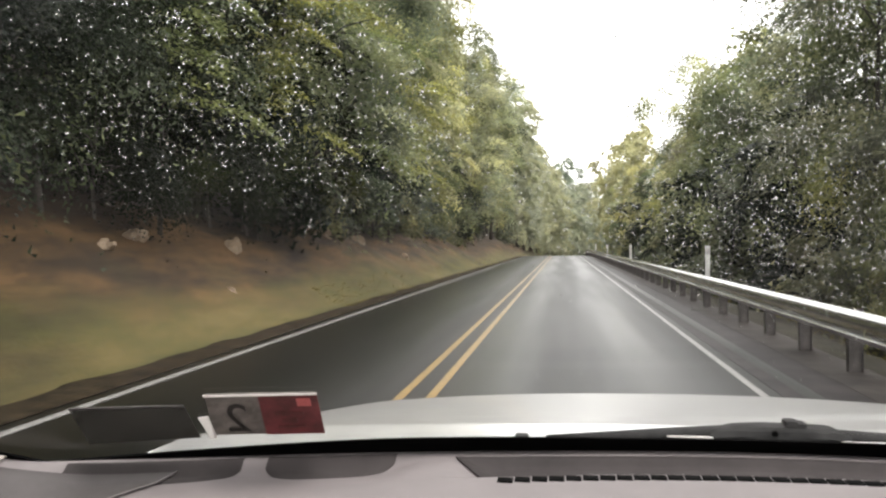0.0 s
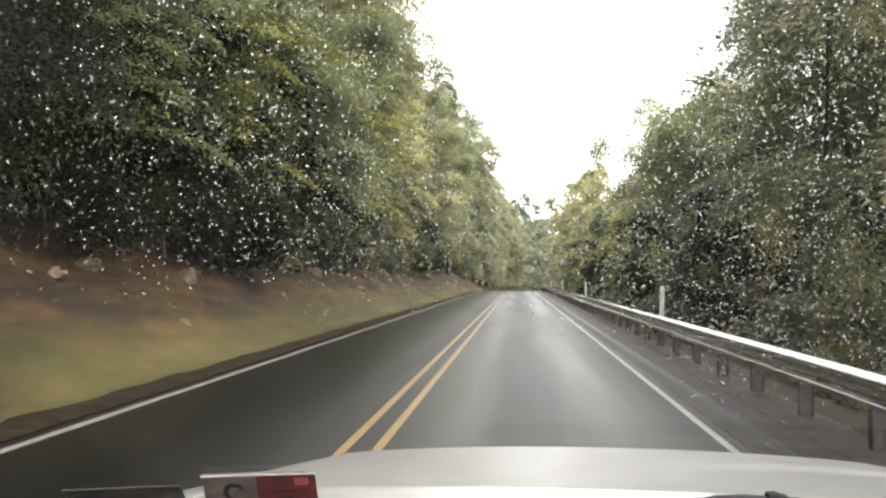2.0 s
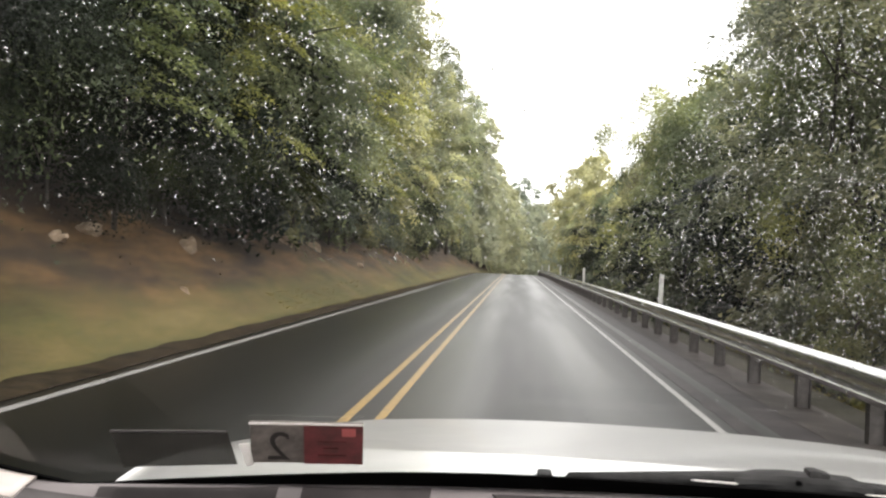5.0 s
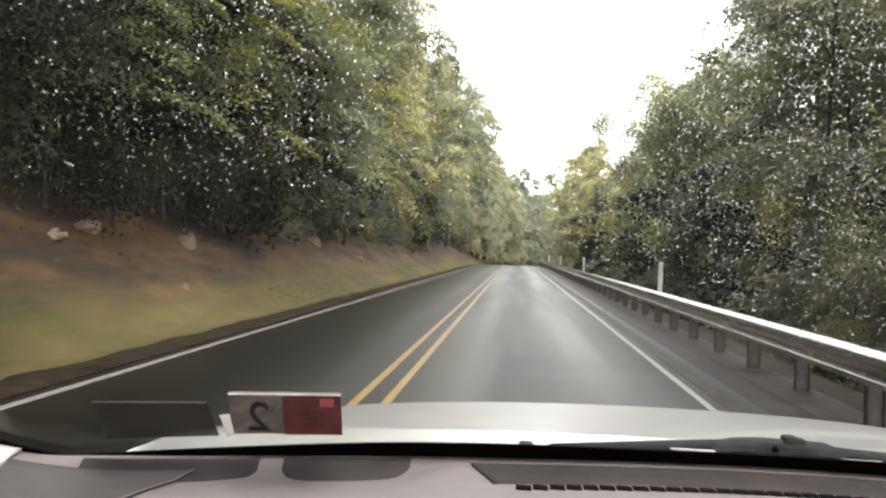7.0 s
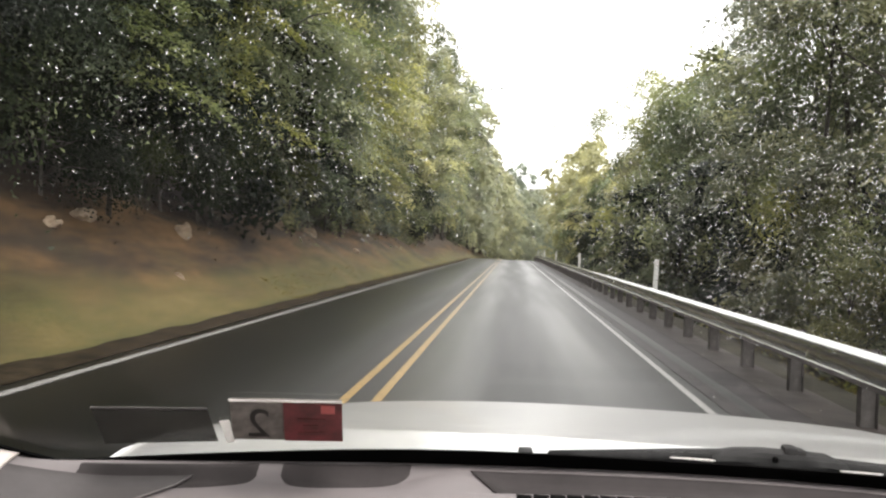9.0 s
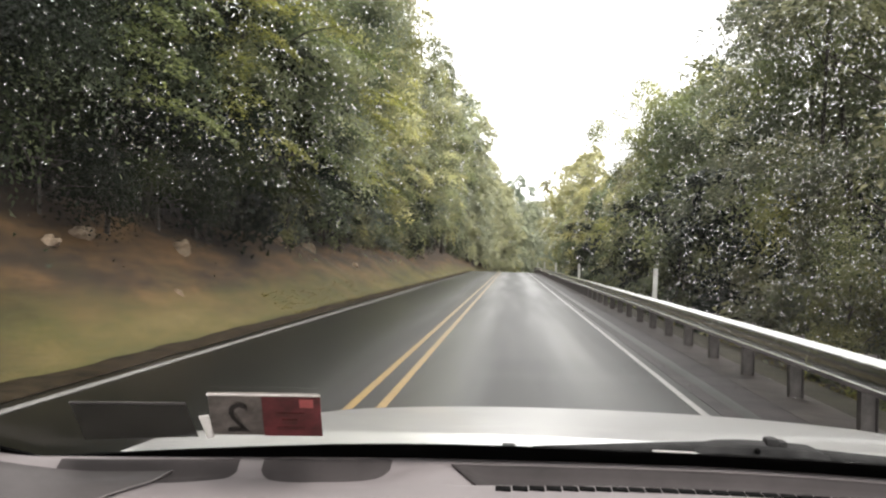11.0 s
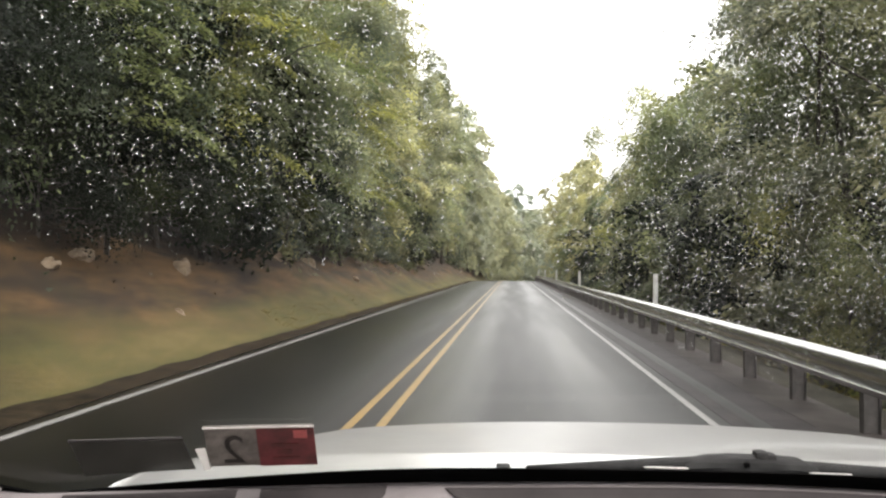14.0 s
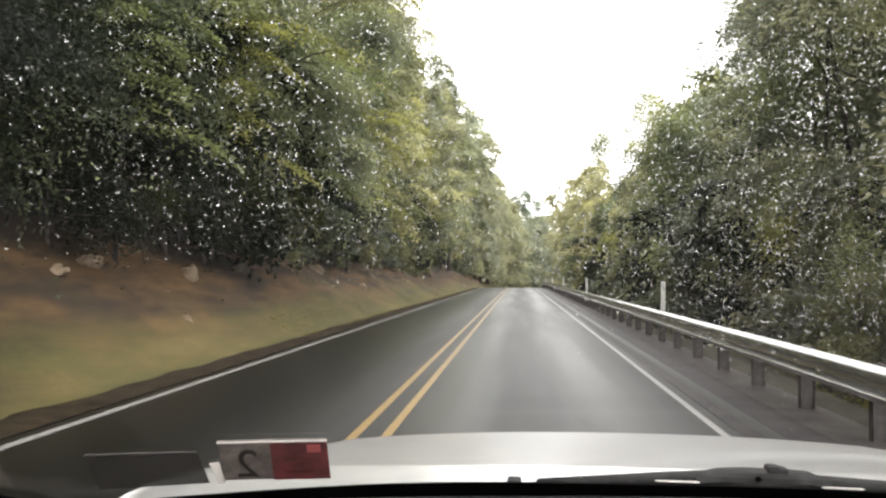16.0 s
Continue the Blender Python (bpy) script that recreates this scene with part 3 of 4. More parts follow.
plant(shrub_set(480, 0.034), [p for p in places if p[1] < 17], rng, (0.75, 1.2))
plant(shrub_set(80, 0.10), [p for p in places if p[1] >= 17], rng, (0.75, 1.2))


saplings = [
    make_tree(31, 8.0, 3.4, 2.1, "dome", 40, 380, 0.048, LEAF_YELLOW, "young tree with light yellow-green sprays leaning over the bank", "tree", "young trees at the bank", 0.05, 0.9),
    make_tree(32, 7.5, 2.2, 2.1, "dome", 44, 300, 0.052, LEAF_MID, "young tree with green sprays leaning over the bank", "tree", "young trees at the bank", 0.06, 0.9),
]
plant(saplings, [(-7.6, 26.0, 0), (-8.4, 23.0, 1), (-8.1, 30, 1), (-7.8, 38, 0), (-8.0, 52, 0), (6.6, 40, 0)], rng, (0.85, 1.2))


def spray_tree():
    """A slim young tree whose long drooping sprays reach out over the bank."""
    g = np.random.default_rng(51)
    t = thing("tree", "young tree with long drooping bright yellow-green sprays over the bank", "tree", group="overhanging young trees")
    verts, faces, quads = [], [], []
    tube(verts, faces, [(0, 0, -0.4), (0.05, 0.05, 2.0), (0.25, 0.0, 4.0), (0.3, 0.1, 6.4)], [0.055, 0.045, 0.035, 0.012], 7)
    for k in range(9):
        az = math.radians(g.uniform(-75, 35))
        ln = g.uniform(1.7, 2.9)
        z0 = 2.5 + 0.38 * k
        out = np.array((math.cos(az), math.sin(az), 0.0))
        side = np.array((-out[1], out[0], 0.0))

        def along(u):
            return np.array((0.2, 0.05, z0)) + out * ln * u + np.array((0, 0, 0.75 * u - 1.35 * u * u))

        tube(verts, faces, [tuple(along(u)) for u in (0, 0.35, 0.7, 1.0)], [0.02, 0.014, 0.009, 0.004], 4)
        for i in range(620):
            u = g.uniform(0.12, 1.04)
            wide = 0.36 * math.sin(math.pi * min(1.0, 0.12 + 0.86 * u)) ** 0.6
            a = g.normal() * wide
            c = along(u) + side * a + np.array((0, 0, -0.45 * a * a + g.normal() * 0.05))
            d = out * g.uniform(0.3, 1.0) + side * np.sign(a) * g.uniform(0.2, 1.0) + np.array((0, 0, g.uniform(-0.7, 0.1)))
            d = d / np.linalg.norm(d)
            w = np.cross(d, np.array((0, 0, 1.0)) + g.normal(size=3) * 0.35)
            w = w / np.linalg.norm(w)
            r = 0.05 * g.uniform(0.6, 1.3)
            quads.append(np.stack([c - d * r, c + w * r * 0.5, c + d * r, c - w * r * 0.5]))
    part("trunk", mesh_of("trunk", verts, faces), BARK, t)
    part("crown", quads_mesh("crown", np.array(quads)), LEAF_FRESH, t)
    return t


young = spray_tree()
for k, (x, y, w, s) in enumerate(((-7.5, 15.2, 0, 1.0), (-7.4, 20.2, -18, 1.1), (-7.3, 27.0, 12, 1.2), (-7.4, 36.0, -8, 1.25))):
    m = pose(x, y, ground_z(x, y) - 0.05, 0, 0, w) @ Matrix.Diagonal((s, s, s, 1))
    if k:
        copy_thing(young, m)
    else:
        young.matrix_basis = m


spindly = [
    make_tree(41, 14.0, 4.5, 2.6, "dome", 44, 300, 0.055, LEAF_GREY, "thin tree with sparse leafy branches behind the guardrail", "tree", "thin trees behind the guardrail", 0.09, 0.9),
    make_tree(42, 13.0, 4.5, 2.4, "dome", 40, 300, 0.055, LEAF_PALE, "thin tree with sparse pale leafy branches behind the guardrail", "tree", "thin trees behind the guardrail", 0.08, 0.9),
]
plant(spindly, [(7.2, 21.5, 0), (7.4, 27.0, 1)], rng, (0.9, 1.08))


# ---- grass on the bank ----
def build_grass():
    g = np.random.default_rng(31)
    n = 6000
    y = 19 + 46 * g.uniform(size=n) ** 1.6
    s = g.uniform(size=n) ** 1.6 * 1.1
    x = LEFT_EDGE - 0.03 - s
    n2 = 2500
    y2 = 4 + 50 * g.uniform(size=n2) ** 1.5
    x2 = 4.7 + 1.6 * g.uniform(size=n2)
    x, y = np.concatenate([x, x2]), np.concatenate([y, y2])
    z = np.array([ground_z(a, b) for a, b in zip(x, y)])
    keep = np.array([noise.noise((a * 0.7, b * 0.7, 9)) for a, b in zip(x, y)]) > -0.5 + 0.07 * np.maximum(0, -x - 6.0)
    x, y, z = x[keep], y[keep], z[keep]
    n = len(x)
    h = g.uniform(0.03, 0.08, n) * np.where(x < 0, 1.0, 2.0)
    w = g.uniform(0, 2 * math.pi, n)
    d = np.stack([np.cos(w), np.sin(w), np.zeros(n)], 1)
    lean = np.stack([g.normal(size=n) * 1.0, g.normal(size=n) * 1.0, 0.55 * np.ones(n)], 1)
    p = np.stack([x, y, z - 0.02], 1)
    wd = (0.008 + 0.02 * g.uniform(size=(n, 1)))
    q = np.stack([p - d * wd, p + d * wd, p + d * wd * 0.6 + lean * h[:, None] * 0.6, p - d * wd * 0.2 + lean * h[:, None] * np.array((1.25, 1.25, 1.0))], 1)
    ob = part("grass", quads_mesh("grass", q), GRASS)
    tagged(ob, "short yellow-green roadside grass on the bank", "grass", kind="stuff")


build_grass()


# ---- rocks on the bank ----
def rock_mesh(seed, size):
    bm = bmesh.new()
    bmesh.ops.create_icosphere(bm, subdivisions=3, radius=1.0)
    for v in bm.verts:
        c = v.co.copy()
        f = 1 + 0.6 * noise.noise(c * 1.0 + Vector((seed * 7.1, 0, 0))) + 0.25 * noise.noise(c * 3 + Vector((0, seed, 0)))
        v.co = Vector((c.x * size[0], c.y * size[1], max(-0.6, c.z) * size[2])) * f
    return bm


rocks = [(-7.3, 12.9, 0.2, 0.12), (-7.0, 17.5, 0.22, 0.2), (-7.5, 14.2, 0.26, 0.17), (-7.2, 18.2, 0.14, 0.1), (-7.4, 26.0, 0.3, 0.24), (-6.0, 15.0, 0.09, 0.07), (-7.5, 31.0, 0.3, 0.25), (-6.5, 35.0, 0.2, 0.14)]
for i, (x, y, a, h) in enumerate(rocks):
    ob = part("rock", rock_mesh(i + 1, (a, a * 0.8, h)), ROCK)
    ob.matrix_basis = pose(x, y, ground_z(x, y) - 0.05 * h, 0, -25, 37 * i)
    tagged(ob, "pale orange sandstone rock half buried in the bank", "rock", "rocks on the bank")

# ---- the car ----
CX = 0.25


def shield_y(x, z):
    return 0.987 - 0.45 * (x - CX) ** 2 + (1.2 - z) * 1.19


def shield(x, z, off=0.0):
    """A point on the windshield; off: metres towards the cabin."""
    n = Vector((0.9 * (x - CX), 1.0, 1.19)).normalized()
    return Vector((x, shield_y(x, z), z)) - off * n


car = thing("car", "white silver car with wet hood and grey dashboard", "car", (CX, 0, 0))


def hood_point(s, y):
    """s from -1 to 1 across, y along the car."""
    half = 0.87 - 0.13 * smooth(1.3, 2.35, y)
    x = CX + s * half
    if y < 1.4:
        z = 1.098 - 0.09 * (1.4 - y)
    elif y < 2.3:
        z = 1.098 - 0.119 * (y - 1.4)
    else:
        z = 0.991 - 0.12 * (y - 2.3) - 2.6 * (y - 2.3) ** 2
    z -= (0.022 if s < 0 else 0.024) * abs(s) ** 2.4 + 0.05 * max(0.0, abs(s) - (0.912 if s < 0 else 0.86)) ** 2 / 0.02
    if s < 0:
        x -= 0.05 * s ** 4 * (1 - smooth(1.7, 2.2, y))
        z -= 0.024 * s ** 6 * (1 - smooth(1.7, 2.2, y))
    bend = (0.08 if s < 0 else 0.04) * s * s * smooth(1.8, 2.4, y)
    return (x, y - bend, z)


v, f = sheet(hood_point, [-1 + i / 14 for i in range(29)], [1.19, 1.25, 1.3, 1.36, 1.385, 1.4, 1.415, 1.45, 1.55, 1.7, 1.85, 2.0, 2.1, 2.2, 2.26, 2.3, 2.34, 2.38, 2.42, 2.46, 2.5], 0.012)
part("hood", mesh_of("hood", v, f), HOOD_PAINT, car, "wet silver-white painted hood")


def body():
    bm = bmesh.new()
    for side in (-1, 1):
        x0, x1 = CX + side * 0.80, CX + side * 0.93
        lo, hi = min(x0, x1), max(x0, x1)
        box(bm, (lo, -2.4, 0.32), (hi, 1.15, 1.04), 0.03)
        box(bm, (lo, 1.16, 0.32), (hi, 2.36, 0.90), 0.05)
    box(bm, (CX - 0.78, 2.2, 0.32), (CX + 0.78, 2.38, 0.66), 0.04)
    box(bm, (CX - 0.79, -2.4, 0.32), (CX + 0.79, -2.25, 1.04), 0.03)
    box(bm, (CX - 0.79, -2.24, 0.30), (CX + 0.79, 2.19, 0.40))
    return bm


part("body", body(), HOOD_PAINT, car, "silver-white painted body sides")
v, f = sheet(lambda x, y: (x, y, 1.76 - 0.05 * ((x - CX) / 0.65) ** 2 - 0.03 * ((y + 0.9) / 1.3) ** 2), fan(CX - 0.64, CX + 0.64, 9), fan(-2.2, 0.34, 9), 0.05)
part("roof", mesh_of("roof", v, f), HOOD_PAINT, car, "silver-white painted roof")

v, f = sheet(lambda x, z: shield(x, z), fan(CX - 0.76, CX + 0.76, 25), fan(1.12, 1.70, 15))
pane = part("windshield", mesh_of("windshield", v, f), GLASS, car, "clear windshield glass wet with rain")
pane.visible_shadow = False


def frit_top(x):
    """The height of the black border's edge on the glass."""
    d = abs(x - CX)
    return 1.165 + 0.02 * d * d + 0.75 * max(0.0, d - 0.697) + 0.010 * smooth(0.2, -0.2, x)


v, f = sheet(lambda x, k: shield(x, 1.10 + (frit_top(x) - 1.10) * k, 0.004), [CX + 0.745 * i / 30 for i in range(-30, 31)], fan(0, 1, 4), 0.002, (0, -1, -0.6))
part("window_border", mesh_of("window_border", v, f, False), BLACK, car, "black border along the foot of the windshield")


def pillar(side):
    verts, faces = [], []
    pts = []
    for z in (1.02, 1.10, 1.18, 1.26, 1.4, 1.55, 1.74):
        x = CX + side * (0.84 - 0.16 * (z - 1.02) / 0.72)
        pts.append((x, shield_y(CX + side * 0.74, z) - 0.03, z))
    tube(verts, faces, pts, [0.05] * 7, 10)
    return mesh_of("pillar", verts, faces)


part("pillar", pillar(-1), TRIM, car, "pale beige pillar trim")
part("pillar", pillar(1), TRIM, car, "pale beige pillar trim")


def rear_pillar(side):
    verts, faces = [], []
    tube(verts, faces, [(CX + side * 0.84, -2.25, 1.0), (CX + side * 0.66, -2.0, 1.72)], [0.07, 0.06], 8)
    tube(verts, faces, [(CX + side * 0.84, -0.6, 1.0), (CX + side * 0.66, -0.6, 1.72)], [0.05, 0.045], 8)
    return mesh_of("rear_pillar", verts, faces)


part("rear_pillar", rear_pillar(-1), HOOD_PAINT, car)
part("rear_pillar", rear_pillar(1), HOOD_PAINT, car)

# dashboard: a pale moulded top with hollows along the glass and a long demister trough
def dash_edge(x):
    return 1.143 + 0.135 * max(0.0, abs(x - CX) - 0.2) ** 2 + 0.007 * smooth(0.2, -0.2, x) + 7.0 * max(0.0, abs(x - CX) - 0.69) ** 2


def dash_back(x):
    return shield_y(x, dash_edge(x)) - 0.012


def dash_point(x, k):
    y = dash_back(x) * (1 - k) + 0.42 * k
    d = dash_back(x) - y
    z = 1.143 + (dash_edge(x) - 1.143) * (1 - 0.7 * smooth(0.0, 0.15, d)) - 0.02 * k
    inner = smooth(0.006, 0.03, d)
    z -= 0.017 * inner * math.exp(-(((x + 0.195) / 0.085) ** 4)) * math.exp(-((d / 0.08) ** 3))
    z -= 0.014 * inner * math.exp(-(((x + 0.355) / 0.085) ** 4)) * math.exp(-((d / 0.07) ** 3))
    lim = smooth(-0.075, -0.01, x) * (1 - smooth(0.98, 1.02, x))
    z -= 0.013 * lim * smooth(0.028, 0.042, d) * (1 - smooth(0.085, 0.092, d))
    if k > 0.9:
        z -= 6 * (k - 0.9) ** 2
    return (x, y, z)


v, f = sheet(dash_point, [-0.55 + 0.005 * i for i in range(72)] + [-0.19 + 0.015 * i for i in range(83)], [0.0, 0.006, 0.01, 0.015, 0.02, 0.026, 0.035, 0.04, 0.045, 0.05, 0.055, 0.06, 0.065, 0.07, 0.08, 0.09, 0.1, 0.11, 0.12, 0.13, 0.14, 0.15, 0.158, 0.165, 0.17, 0.175, 0.18, 0.185, 0.19, 0.2, 0.23, 0.3, 0.4, 0.55, 0.7, 0.85, 0.9, 0.93, 0.96, 1.0], 0.02)
dash = part("dashboard", mesh_of("dashboard", v, f), DASH, car, "pale grey moulded plastic dashboard top")
bm = bmesh.new()
box(bm, (CX - 0.78, 0.40, 0.55), (CX + 0.78, 0.52, 1.06), 0.02)
part("dash_front", bm, DASH, dash)


def vent_slot(x):
    y = dash_back(x) - 0.104
    z = dash_point(x, (dash_back(x) - y) / (dash_back(x) - 0.42))[2]
    bm = bmesh.new()
    box(bm, (x - 0.0082, y - 0.008, z - 0.004), (x + 0.0082, y + 0.008, z + 0.0012), 0.0006)
    return bm


# dark tone for the trough, and for shade painted into the dash hollows
TROUGH = speckled("dark_shade_plastic", (0.036, 0.032, 0.032), (0.054, 0.048, 0.048), 5, 0.75, spec=0.1)


def dash_plate(name, x0, x1, lean, rows, cols, label, mat, lift=0.0012):
    """A thin insert that follows the dash between x0 and x1; lean: how far its near edge moves to the right."""
    def p(k, d):
        x = x0 + lean * d + (x1 - x0 - lean * d) * k
        return Vector(dash_point(x, d / (dash_back(x) - 0.42))) + Vector((0, 0, lift))

    v, f = sheet(p, fan(0, 1, cols), rows, 0.0015)
    return part(name, mesh_of(name, v, f), mat, dash, label)


# dash plastic again, with shade put into its colour
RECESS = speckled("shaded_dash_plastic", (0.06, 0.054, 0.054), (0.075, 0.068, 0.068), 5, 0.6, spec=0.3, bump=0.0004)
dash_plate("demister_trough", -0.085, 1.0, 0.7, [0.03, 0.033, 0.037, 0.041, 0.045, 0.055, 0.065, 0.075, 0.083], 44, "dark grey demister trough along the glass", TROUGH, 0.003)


def side_panel(k, d):
    x = -0.53 + (0.205 - 0.45 * d) * k
    return Vector(dash_point(x, d / (dash_back(x) - 0.42))) + Vector((0, 0, 0.003))


v, f = sheet(side_panel, fan(0, 1, 40), [0.022 + 0.012 * i for i in range(24)], 0.0015)
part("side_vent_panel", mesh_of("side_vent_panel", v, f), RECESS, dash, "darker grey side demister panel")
# thin tube added where a pale highlight runs along the panel
verts, faces = [], []
tube(verts, faces, [side_panel(1.0, 0.022 + 0.02 * i) for i in range(13)], [0.0008] * 13, 6)
part("panel_lip", mesh_of("panel_lip", verts, faces), DASH, dash, "thin lip added along the side panel for a highlight")


def hollow_shade(x0, x1, d0, depth, mat):
    """A dark rounded plate along the foot of the glass, in place of shade."""
    def p(k, r):
        x = x0 + (x1 - x0) * k
        d = d0 + depth * r * max(0.02, 1 - abs(2 * k - 1) ** 4) ** 0.6
        return Vector(dash_point(x, d / (dash_back(x) - 0.42))) + Vector((0, 0, -0.0012 + 0.0032 * min(1.0, 6 * r, 6 * (1 - r), 10 * k, 10 * (1 - k))))

    v, f = sheet(p, fan(0, 1, 41), fan(0, 1, 12), 0.0004)
    part("demister_outlet", mesh_of("demister_outlet", v, f), mat, dash, "dark plate standing in for shade in a dash hollow")


dash_plate("pillar_foot", -0.548, -0.466, 0.0, [0.001, 0.004, 0.008, 0.012, 0.018, 0.026, 0.04], 16, "pale trim at the foot of the pillar", TRIM, 0.0045)
# two dark plates paint the soft shade beside the glass
hollow_shade(-0.43, -0.275, 0.006, 0.036, TROUGH)
hollow_shade(-0.264, -0.125, 0.006, 0.032, TROUGH)
for i in range(9):
    bm = bmesh.new()
    x = -0.50 + 0.009 * i
    z = dash_point(x, 0.3)[2]
    box(bm, (x, dash_back(x) - 0.24, z - 0.002), (x + 0.004, dash_back(x) - 0.12, z + 0.008), 0.001)
    part("vent_rib", bm, RECESS, dash)
for i in range(57):
    part("vent_slot", vent_slot(-0.005 + 0.0178 * i), BLACK, dash)

# cowl, washer nozzle and wiper
v, f = sheet(lambda x, k: (x, shield_y(x, 1.10) + 0.03 + 0.13 * k, 1.083 - 0.012 * ((x - CX) / 0.8) ** 2 + 0.012 * math.sin(math.pi * k)), fan(CX - 0.80, CX + 0.80, 25), fan(0, 1, 7), 0.03)
part("cowl", mesh_of("cowl", v, f), BLACK, car, "black plastic cowl under the windshield")


def nozzle():
    bm = bmesh.new()
    box(bm, (-0.014, 1.13, 1.09), (0.014, 1.165, 1.128), 0.005)
    box(bm, (-0.009, 1.128, 1.126), (0.010, 1.16, 1.136), 0.004)
    return bm


part("washer_nozzle", nozzle(), RUBBER, car, "black washer nozzle")
verts, faces = [], []
arm = [(0.03, 1.165, 1.122), (0.034, 1.165, 1.124), (0.12, 1.168, 1.128), (0.20, 1.17, 1.133), (0.27, 1.172, 1.136), (0.40, 1.174, 1.132), (0.51, 1.176, 1.126), (0.66, 1.17, 1.112), (0.82, 1.13, 1.095)]
tube(verts, faces, arm, [0.004, 0.008, 0.010, 0.011, 0.012, 0.012, 0.011, 0.010, 0.008], 8)
wiper = part("wiper", mesh_of("wiper", verts, faces), RUBBER, car, "wet black wiper arm lying on the cowl")


def knuckle():
    bm = bmesh.new()
    ring = [(0.245, 1.125, 1.142), (0.275, 1.122, 1.150), (0.31, 1.12, 1.152), (0.36, 1.12, 1.151), (0.395, 1.12, 1.149), (0.42, 1.122, 1.138)]
    rows = []
    for x, lo, hi in ring:
        m = (lo + hi) / 2
        rows.append([bm.verts.new((x, y, z)) for y, z in ((1.156, lo), (1.153, m), (1.158, hi - 0.004), (1.168, hi), (1.184, hi - 0.002), (1.192, m), (1.19, lo))])
    for a, b in zip(rows, rows[1:]):
        for k in range(7):
            bm.faces.new((a[k], a[(k + 1) % 7], b[(k + 1) % 7], b[k]))
    bm.faces.new(rows[0])
    bm.faces.new(rows[-1][::-1])
    box(bm, (0.338, 1.158, 1.140), (0.356, 1.182, 1.157), 0.005)
    box(bm, (0.352, 1.158, 1.138), (0.366, 1.182, 1.154), 0.004)
    return bm


part("wiper_joint", knuckle(), RUBBER, wiper)
verts, faces = [], []
tube(verts, faces, [(0.03, 1.15, 1.108), (0.3, 1.155, 1.114), (0.62, 1.15, 1.100)], [0.006, 0.007, 0.006], 6)
part("blade", mesh_of("blade", verts, faces), RUBBER, wiper)
# white slivers added for the bright gaps between wiper arm and cowl
verts, faces = [], []
tube(verts, faces, [(0.188, 1.146, 1.1372), (0.193, 1.146, 1.1370), (0.243, 1.146, 1.1364), (0.247, 1.146, 1.1362)], [0.0005, 0.0015, 0.0018, 0.0006], 6)
part("spring_clip", mesh_of("spring_clip", verts, faces), STICKER_EDGE, wiper, "white sliver standing in for a bright gap under the wiper arm")
verts, faces = [], []
tube(verts, faces, [(0.402, 1.142, 1.1345), (0.407, 1.142, 1.1344), (0.452, 1.142, 1.1336), (0.456, 1.142, 1.1334)], [0.0005, 0.0014, 0.0016, 0.0006], 6)
part("spring_clip", mesh_of("spring_clip", verts, faces), STICKER_EDGE, wiper, "white sliver standing in for a bright gap under the wiper arm")
bm = bmesh.new()
bmesh.ops.create_cone(bm, cap_ends=True, segments=12, radius1=0.0042, radius2=0.0034, depth=0.004, matrix=pose(0.325, 1.152, 1.141, 90, 0, 0))
part("rivet", bm, BLACK, wiper)


def wheel(x, y, side):
    hub = part("wheel", bmesh_ring(x, y, side), TYRE, car)
    bm = bmesh.new()
    bmesh.ops.create_cone(bm, cap_ends=True, segments=24, radius1=0.22, radius2=0.20, depth=0.05, matrix=pose(x + side * 0.10, y, 0.34, 0, 90, 0))
    part("rim", bm, ZINC, hub)


def bmesh_ring(x, y, side):
    bm = bmesh.new()
    bmesh.ops.create_cone(bm, cap_ends=True, segments=32, radius1=0.34, radius2=0.34, depth=0.22, matrix=pose(x, y, 0.34, 0, 90, 0))
    es = [e for e in bm.edges if len(e.link_faces) == 2 and any(len(q.verts) > 4 for q in e.link_faces)]
    bmesh.ops.bevel(bm, geom=es, offset=0.04, segments=3, affect="EDGES")
    return bm


for side in (-1, 1):
    for y in (1.75, -1.55):
        wheel(CX + side * 0.84, y, side)


# ---- stickers on the glass ----
def on_glass(corners, off, cols=9, rows=5, grow=0.0):
    """A thin patch on the inner face of the glass between four corners (x, z): top left, top right, lower right, lower left."""
    (ax, az), (bx, bz), (cx, cz), (dx, dz) = corners

    def p(s, r):
        s, r = -grow + s * (1 + 2 * grow), -grow * 2 + r * (1 + 4 * grow)
        x = (ax + (bx - ax) * s) * (1 - r) + (dx + (cx - dx) * s) * r
        z = (az + (bz - az) * s) * (1 - r) + (dz + (cz - dz) * s) * r
        return shield(x, z, off)

    return sheet(p, fan(0, 1, cols), fan(0, 1, rows), 0.0006, (0, -0.64, -0.77))


INSPECTION = [(-0.289, 1.249), (-0.191, 1.244), (-0.200, 1.190), (-0.302, 1.197)]


def inside(s, r):
    (ax, az), (bx, bz), (cx, cz), (dx, dz) = INSPECTION
    return ((ax + (bx - ax) * s) * (1 - r) + (dx + (cx - dx) * s) * r, (az + (bz - az) * s) * (1 - r) + (dz + (cz - dz) * s) * r)


def patch(s0, r0, s1, r1, off):
    v, f = on_glass([inside(s0, r0), inside(s1, r0), inside(s1, r1), inside(s0, r1)], off)
    return mesh_of("patch", v, f, False)


sticker = thing("inspection_sticker", "red and grey inspection sticker on the windshield with a reversed 2", "sticker", tuple(shield(-0.30, 1.197, 0.002)))
part("backing", patch(0, 0, 1, 1, 0.002), STICKER_WHITE, sticker, "grey translucent sticker back")
part("red_panel", patch(0.46, 0.03, 1.0, 1.0, 0.0032), STICKER_RED, sticker, "red printed half")
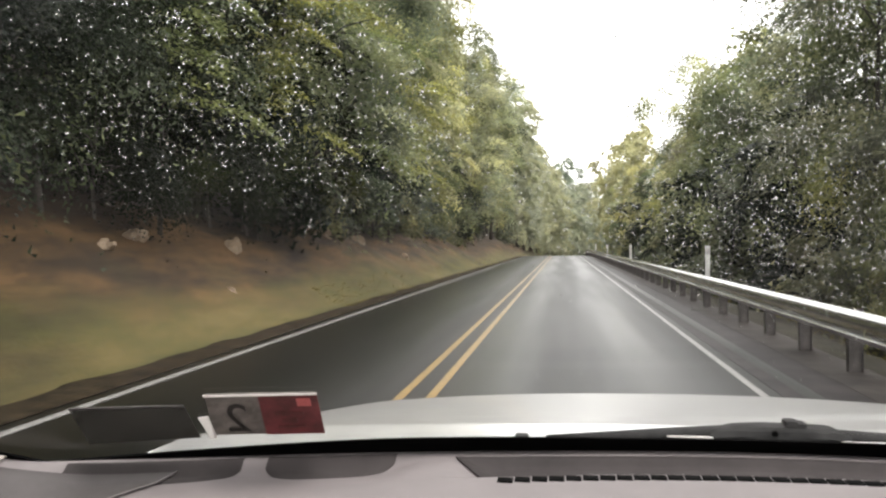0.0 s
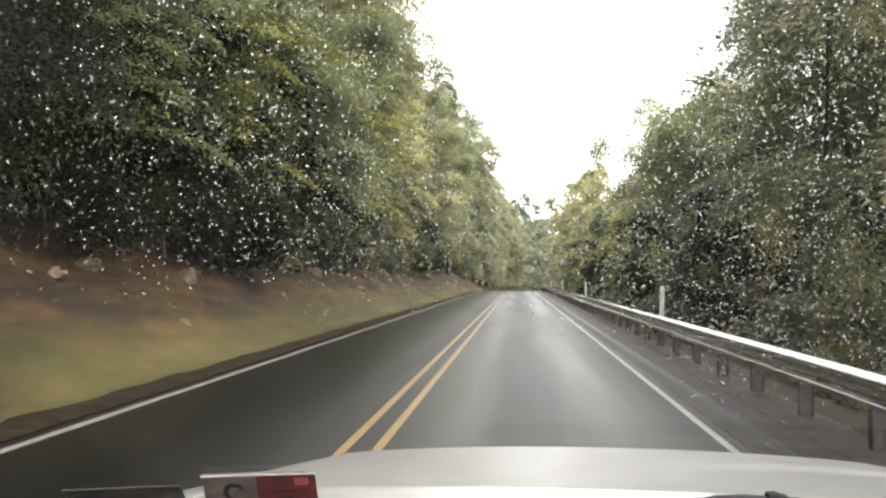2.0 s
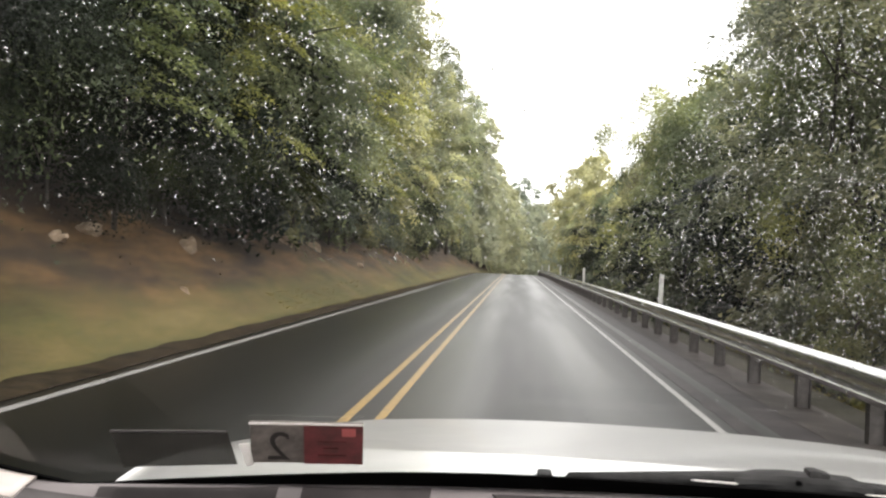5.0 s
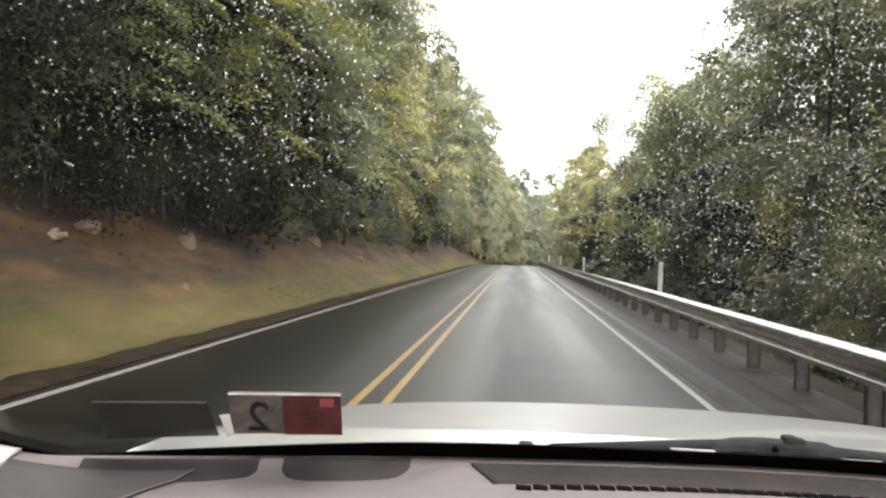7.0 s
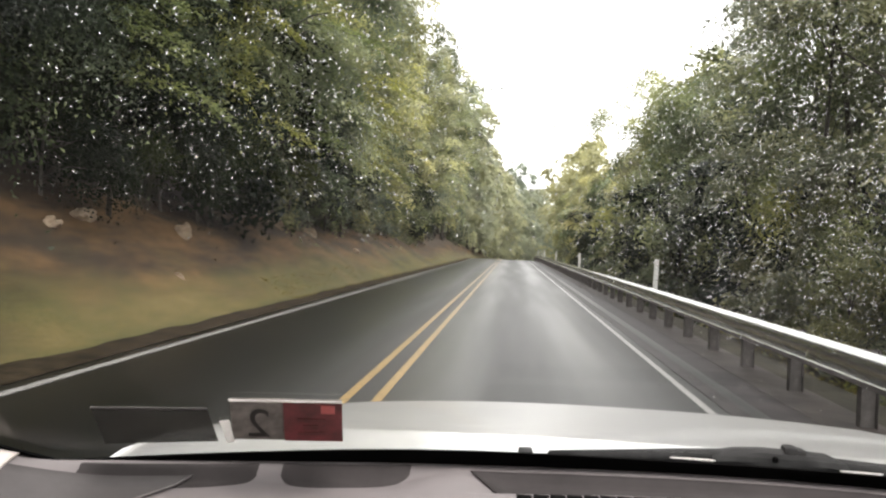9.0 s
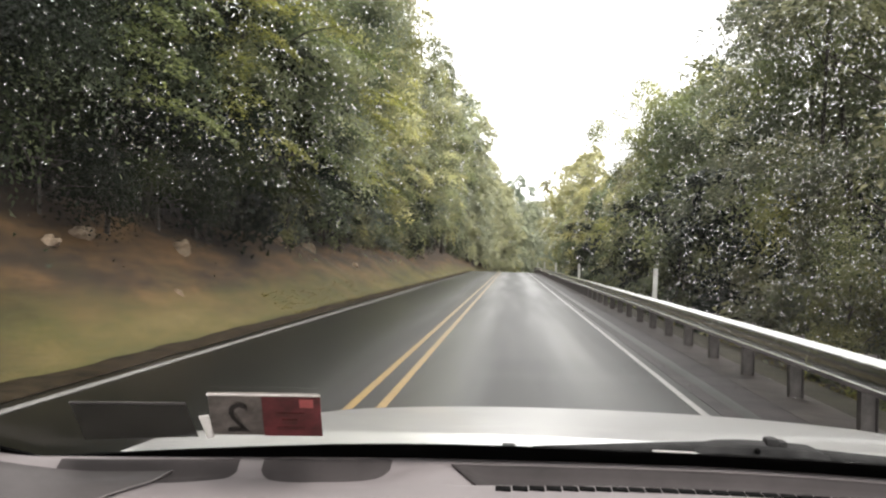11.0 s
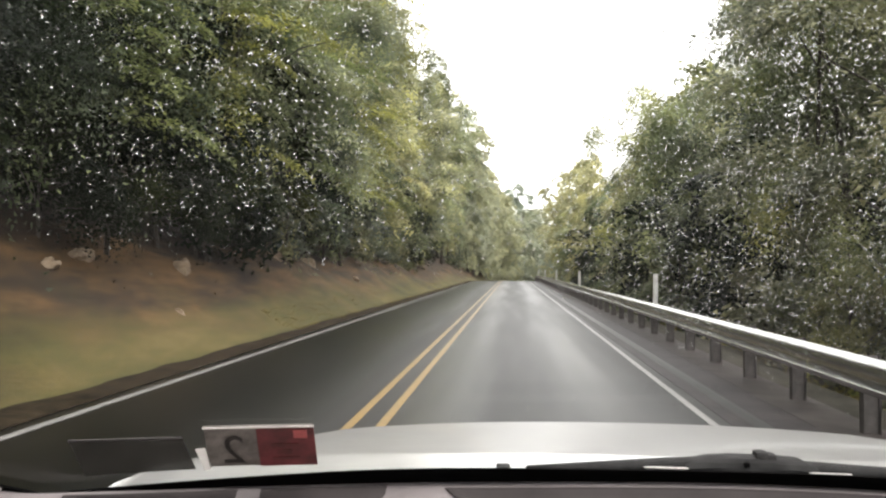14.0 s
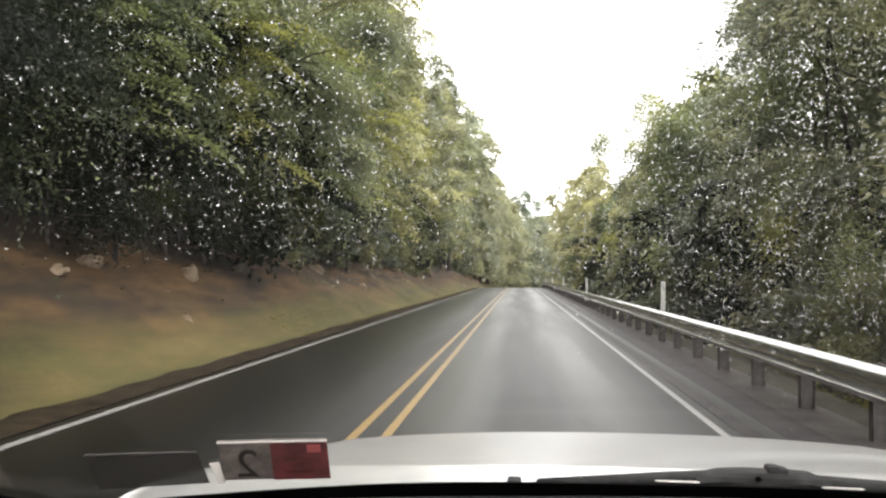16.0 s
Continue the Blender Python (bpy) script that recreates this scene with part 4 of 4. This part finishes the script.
part("pink_square", patch(0.80, 0.10, 0.93, 0.28, 0.0044), STICKER_PINK, sticker, "small pink printed box")
part("edge", patch(-0.01, -0.015, 1.0, 0.028, 0.0044), STICKER_EDGE, sticker, "white upper edge")
for k, (a, b) in enumerate(((0.42, 0.49), (0.58, 0.68), (0.76, 0.82))):
    part("printed_bar", patch(0.58 + 0.05 * (k % 2), a, 0.84 - 0.07 * (k % 2), b, 0.0042), STICKER_FADED, sticker)

v, f = on_glass([inside(-0.10, 0.55), inside(-0.015, 0.52), inside(0.02, 1.06), inside(-0.045, 1.10)], 0.0022)
part("peeled_corner", mesh_of("peeled_corner", v, f, False), STICKER_EDGE, sticker, "white peeled corner")

# the month figure, seen from its back
curve = bpy.data.curves.new("digit", "FONT")
curve.body = "2"
curve.size = 1.0
curve.offset = 0.001
text = bpy.data.objects.new("digit_source", curve)
digit = bpy.data.meshes.new_from_object(text)
bpy.data.objects.remove(text)
xs = [q.co.x for q in digit.vertices]
zs = [q.co.y for q in digit.vertices]
for q in digit.vertices:
    s = 0.33 - 0.19 * (q.co.x - min(xs)) / (max(xs) - min(xs))
    r = 0.88 - 0.68 * (q.co.y - min(zs)) / (max(zs) - min(zs))
    q.co = shield(*inside(s, r), 0.0046)
digit.materials.clear()
part("digit", digit, STICKER_INK, sticker, "black reversed figure 2")

v, f = on_glass([(-0.398, 1.244), (-0.311, 1.238), (-0.315, 1.195), (-0.406, 1.199)], 0.002)
back_sticker = thing("windshield_sticker", "dark rectangular sticker on the windshield seen from behind", "sticker", tuple(shield(-0.406, 1.199, 0.002)))
part("film", mesh_of("film", v, f, False), DARK_FILM, back_sticker)
v, f = on_glass([(-0.398, 1.2445), (-0.311, 1.2385), (-0.3112, 1.2365), (-0.3985, 1.2425)], 0.0032)
part("upper_edge", mesh_of("upper_edge", v, f, False), RECESS, back_sticker, "paler upper edge")


# ---- raindrops on the outside of the glass ----
def build_drops():
    g = np.random.default_rng(77)
    verts, faces = [], []
    n = 0
    while n < 13500:
        x = g.uniform(-0.46, 0.62)
        z = 1.24 + 0.40 * g.uniform() ** 0.9
        if g.uniform() > 0.18 + 0.82 * smooth(-0.38, -0.10, x):
            continue
        low = smooth(1.385, 1.47, z) if x < 0.02 else 0.03 + 0.97 * smooth(1.36, 1.43, z) if x < 0.14 else 0.07 + 0.93 * smooth(1.30, 1.40, z)
        if g.uniform() > low * (1.0 if x > 0.04 else 0.85):
            continue
        k = (z - 1.45) / 0.13
        if k > 0 and -0.066 * k < x < 0.03 + 0.085 * k and g.uniform() > 0.1:
            continue
        n += 1
        r = 0.00042 + 0.00055 * g.uniform() ** 2.2
        tall = 0.8 + 1.1 * g.uniform() ** 1.6
        tilt = g.normal() * 0.35
        c = shield(x, z, -0.0004)
        nx = Vector((0.9 * (x - CX), 1.0, 1.19)).normalized()
        a = Vector((1, 0, 0)) - nx * nx.x
        a.normalize()
        b = nx.cross(a)
        base = len(verts)
        for rad, h in ((1.0, 0.0), (0.74, 0.58)):
            for k in range(5):
                w = 2 * math.pi * k / 5
                verts.append(c + r * (rad * ((math.cos(w) + tilt * tall * math.sin(w)) * a + tall * math.sin(w) * b) + h * nx))
        verts.append(c + r * 0.84 * nx)
        for k in range(5):
            q = (k + 1) % 5
            faces.append((base + k, base + q, base + 5 + q, base + 5 + k))
            faces.append((base + 5 + k, base + 5 + q, base + 10))
        faces.append(tuple(base + k for k in range(5))[::-1])
    me = mesh_of("raindrops", verts, faces)
    ob = part("raindrops", me, WATER)
    tagged(ob, "small clear raindrops scattered over the windshield", "raindrops", kind="stuff")
    return ob


build_drops()
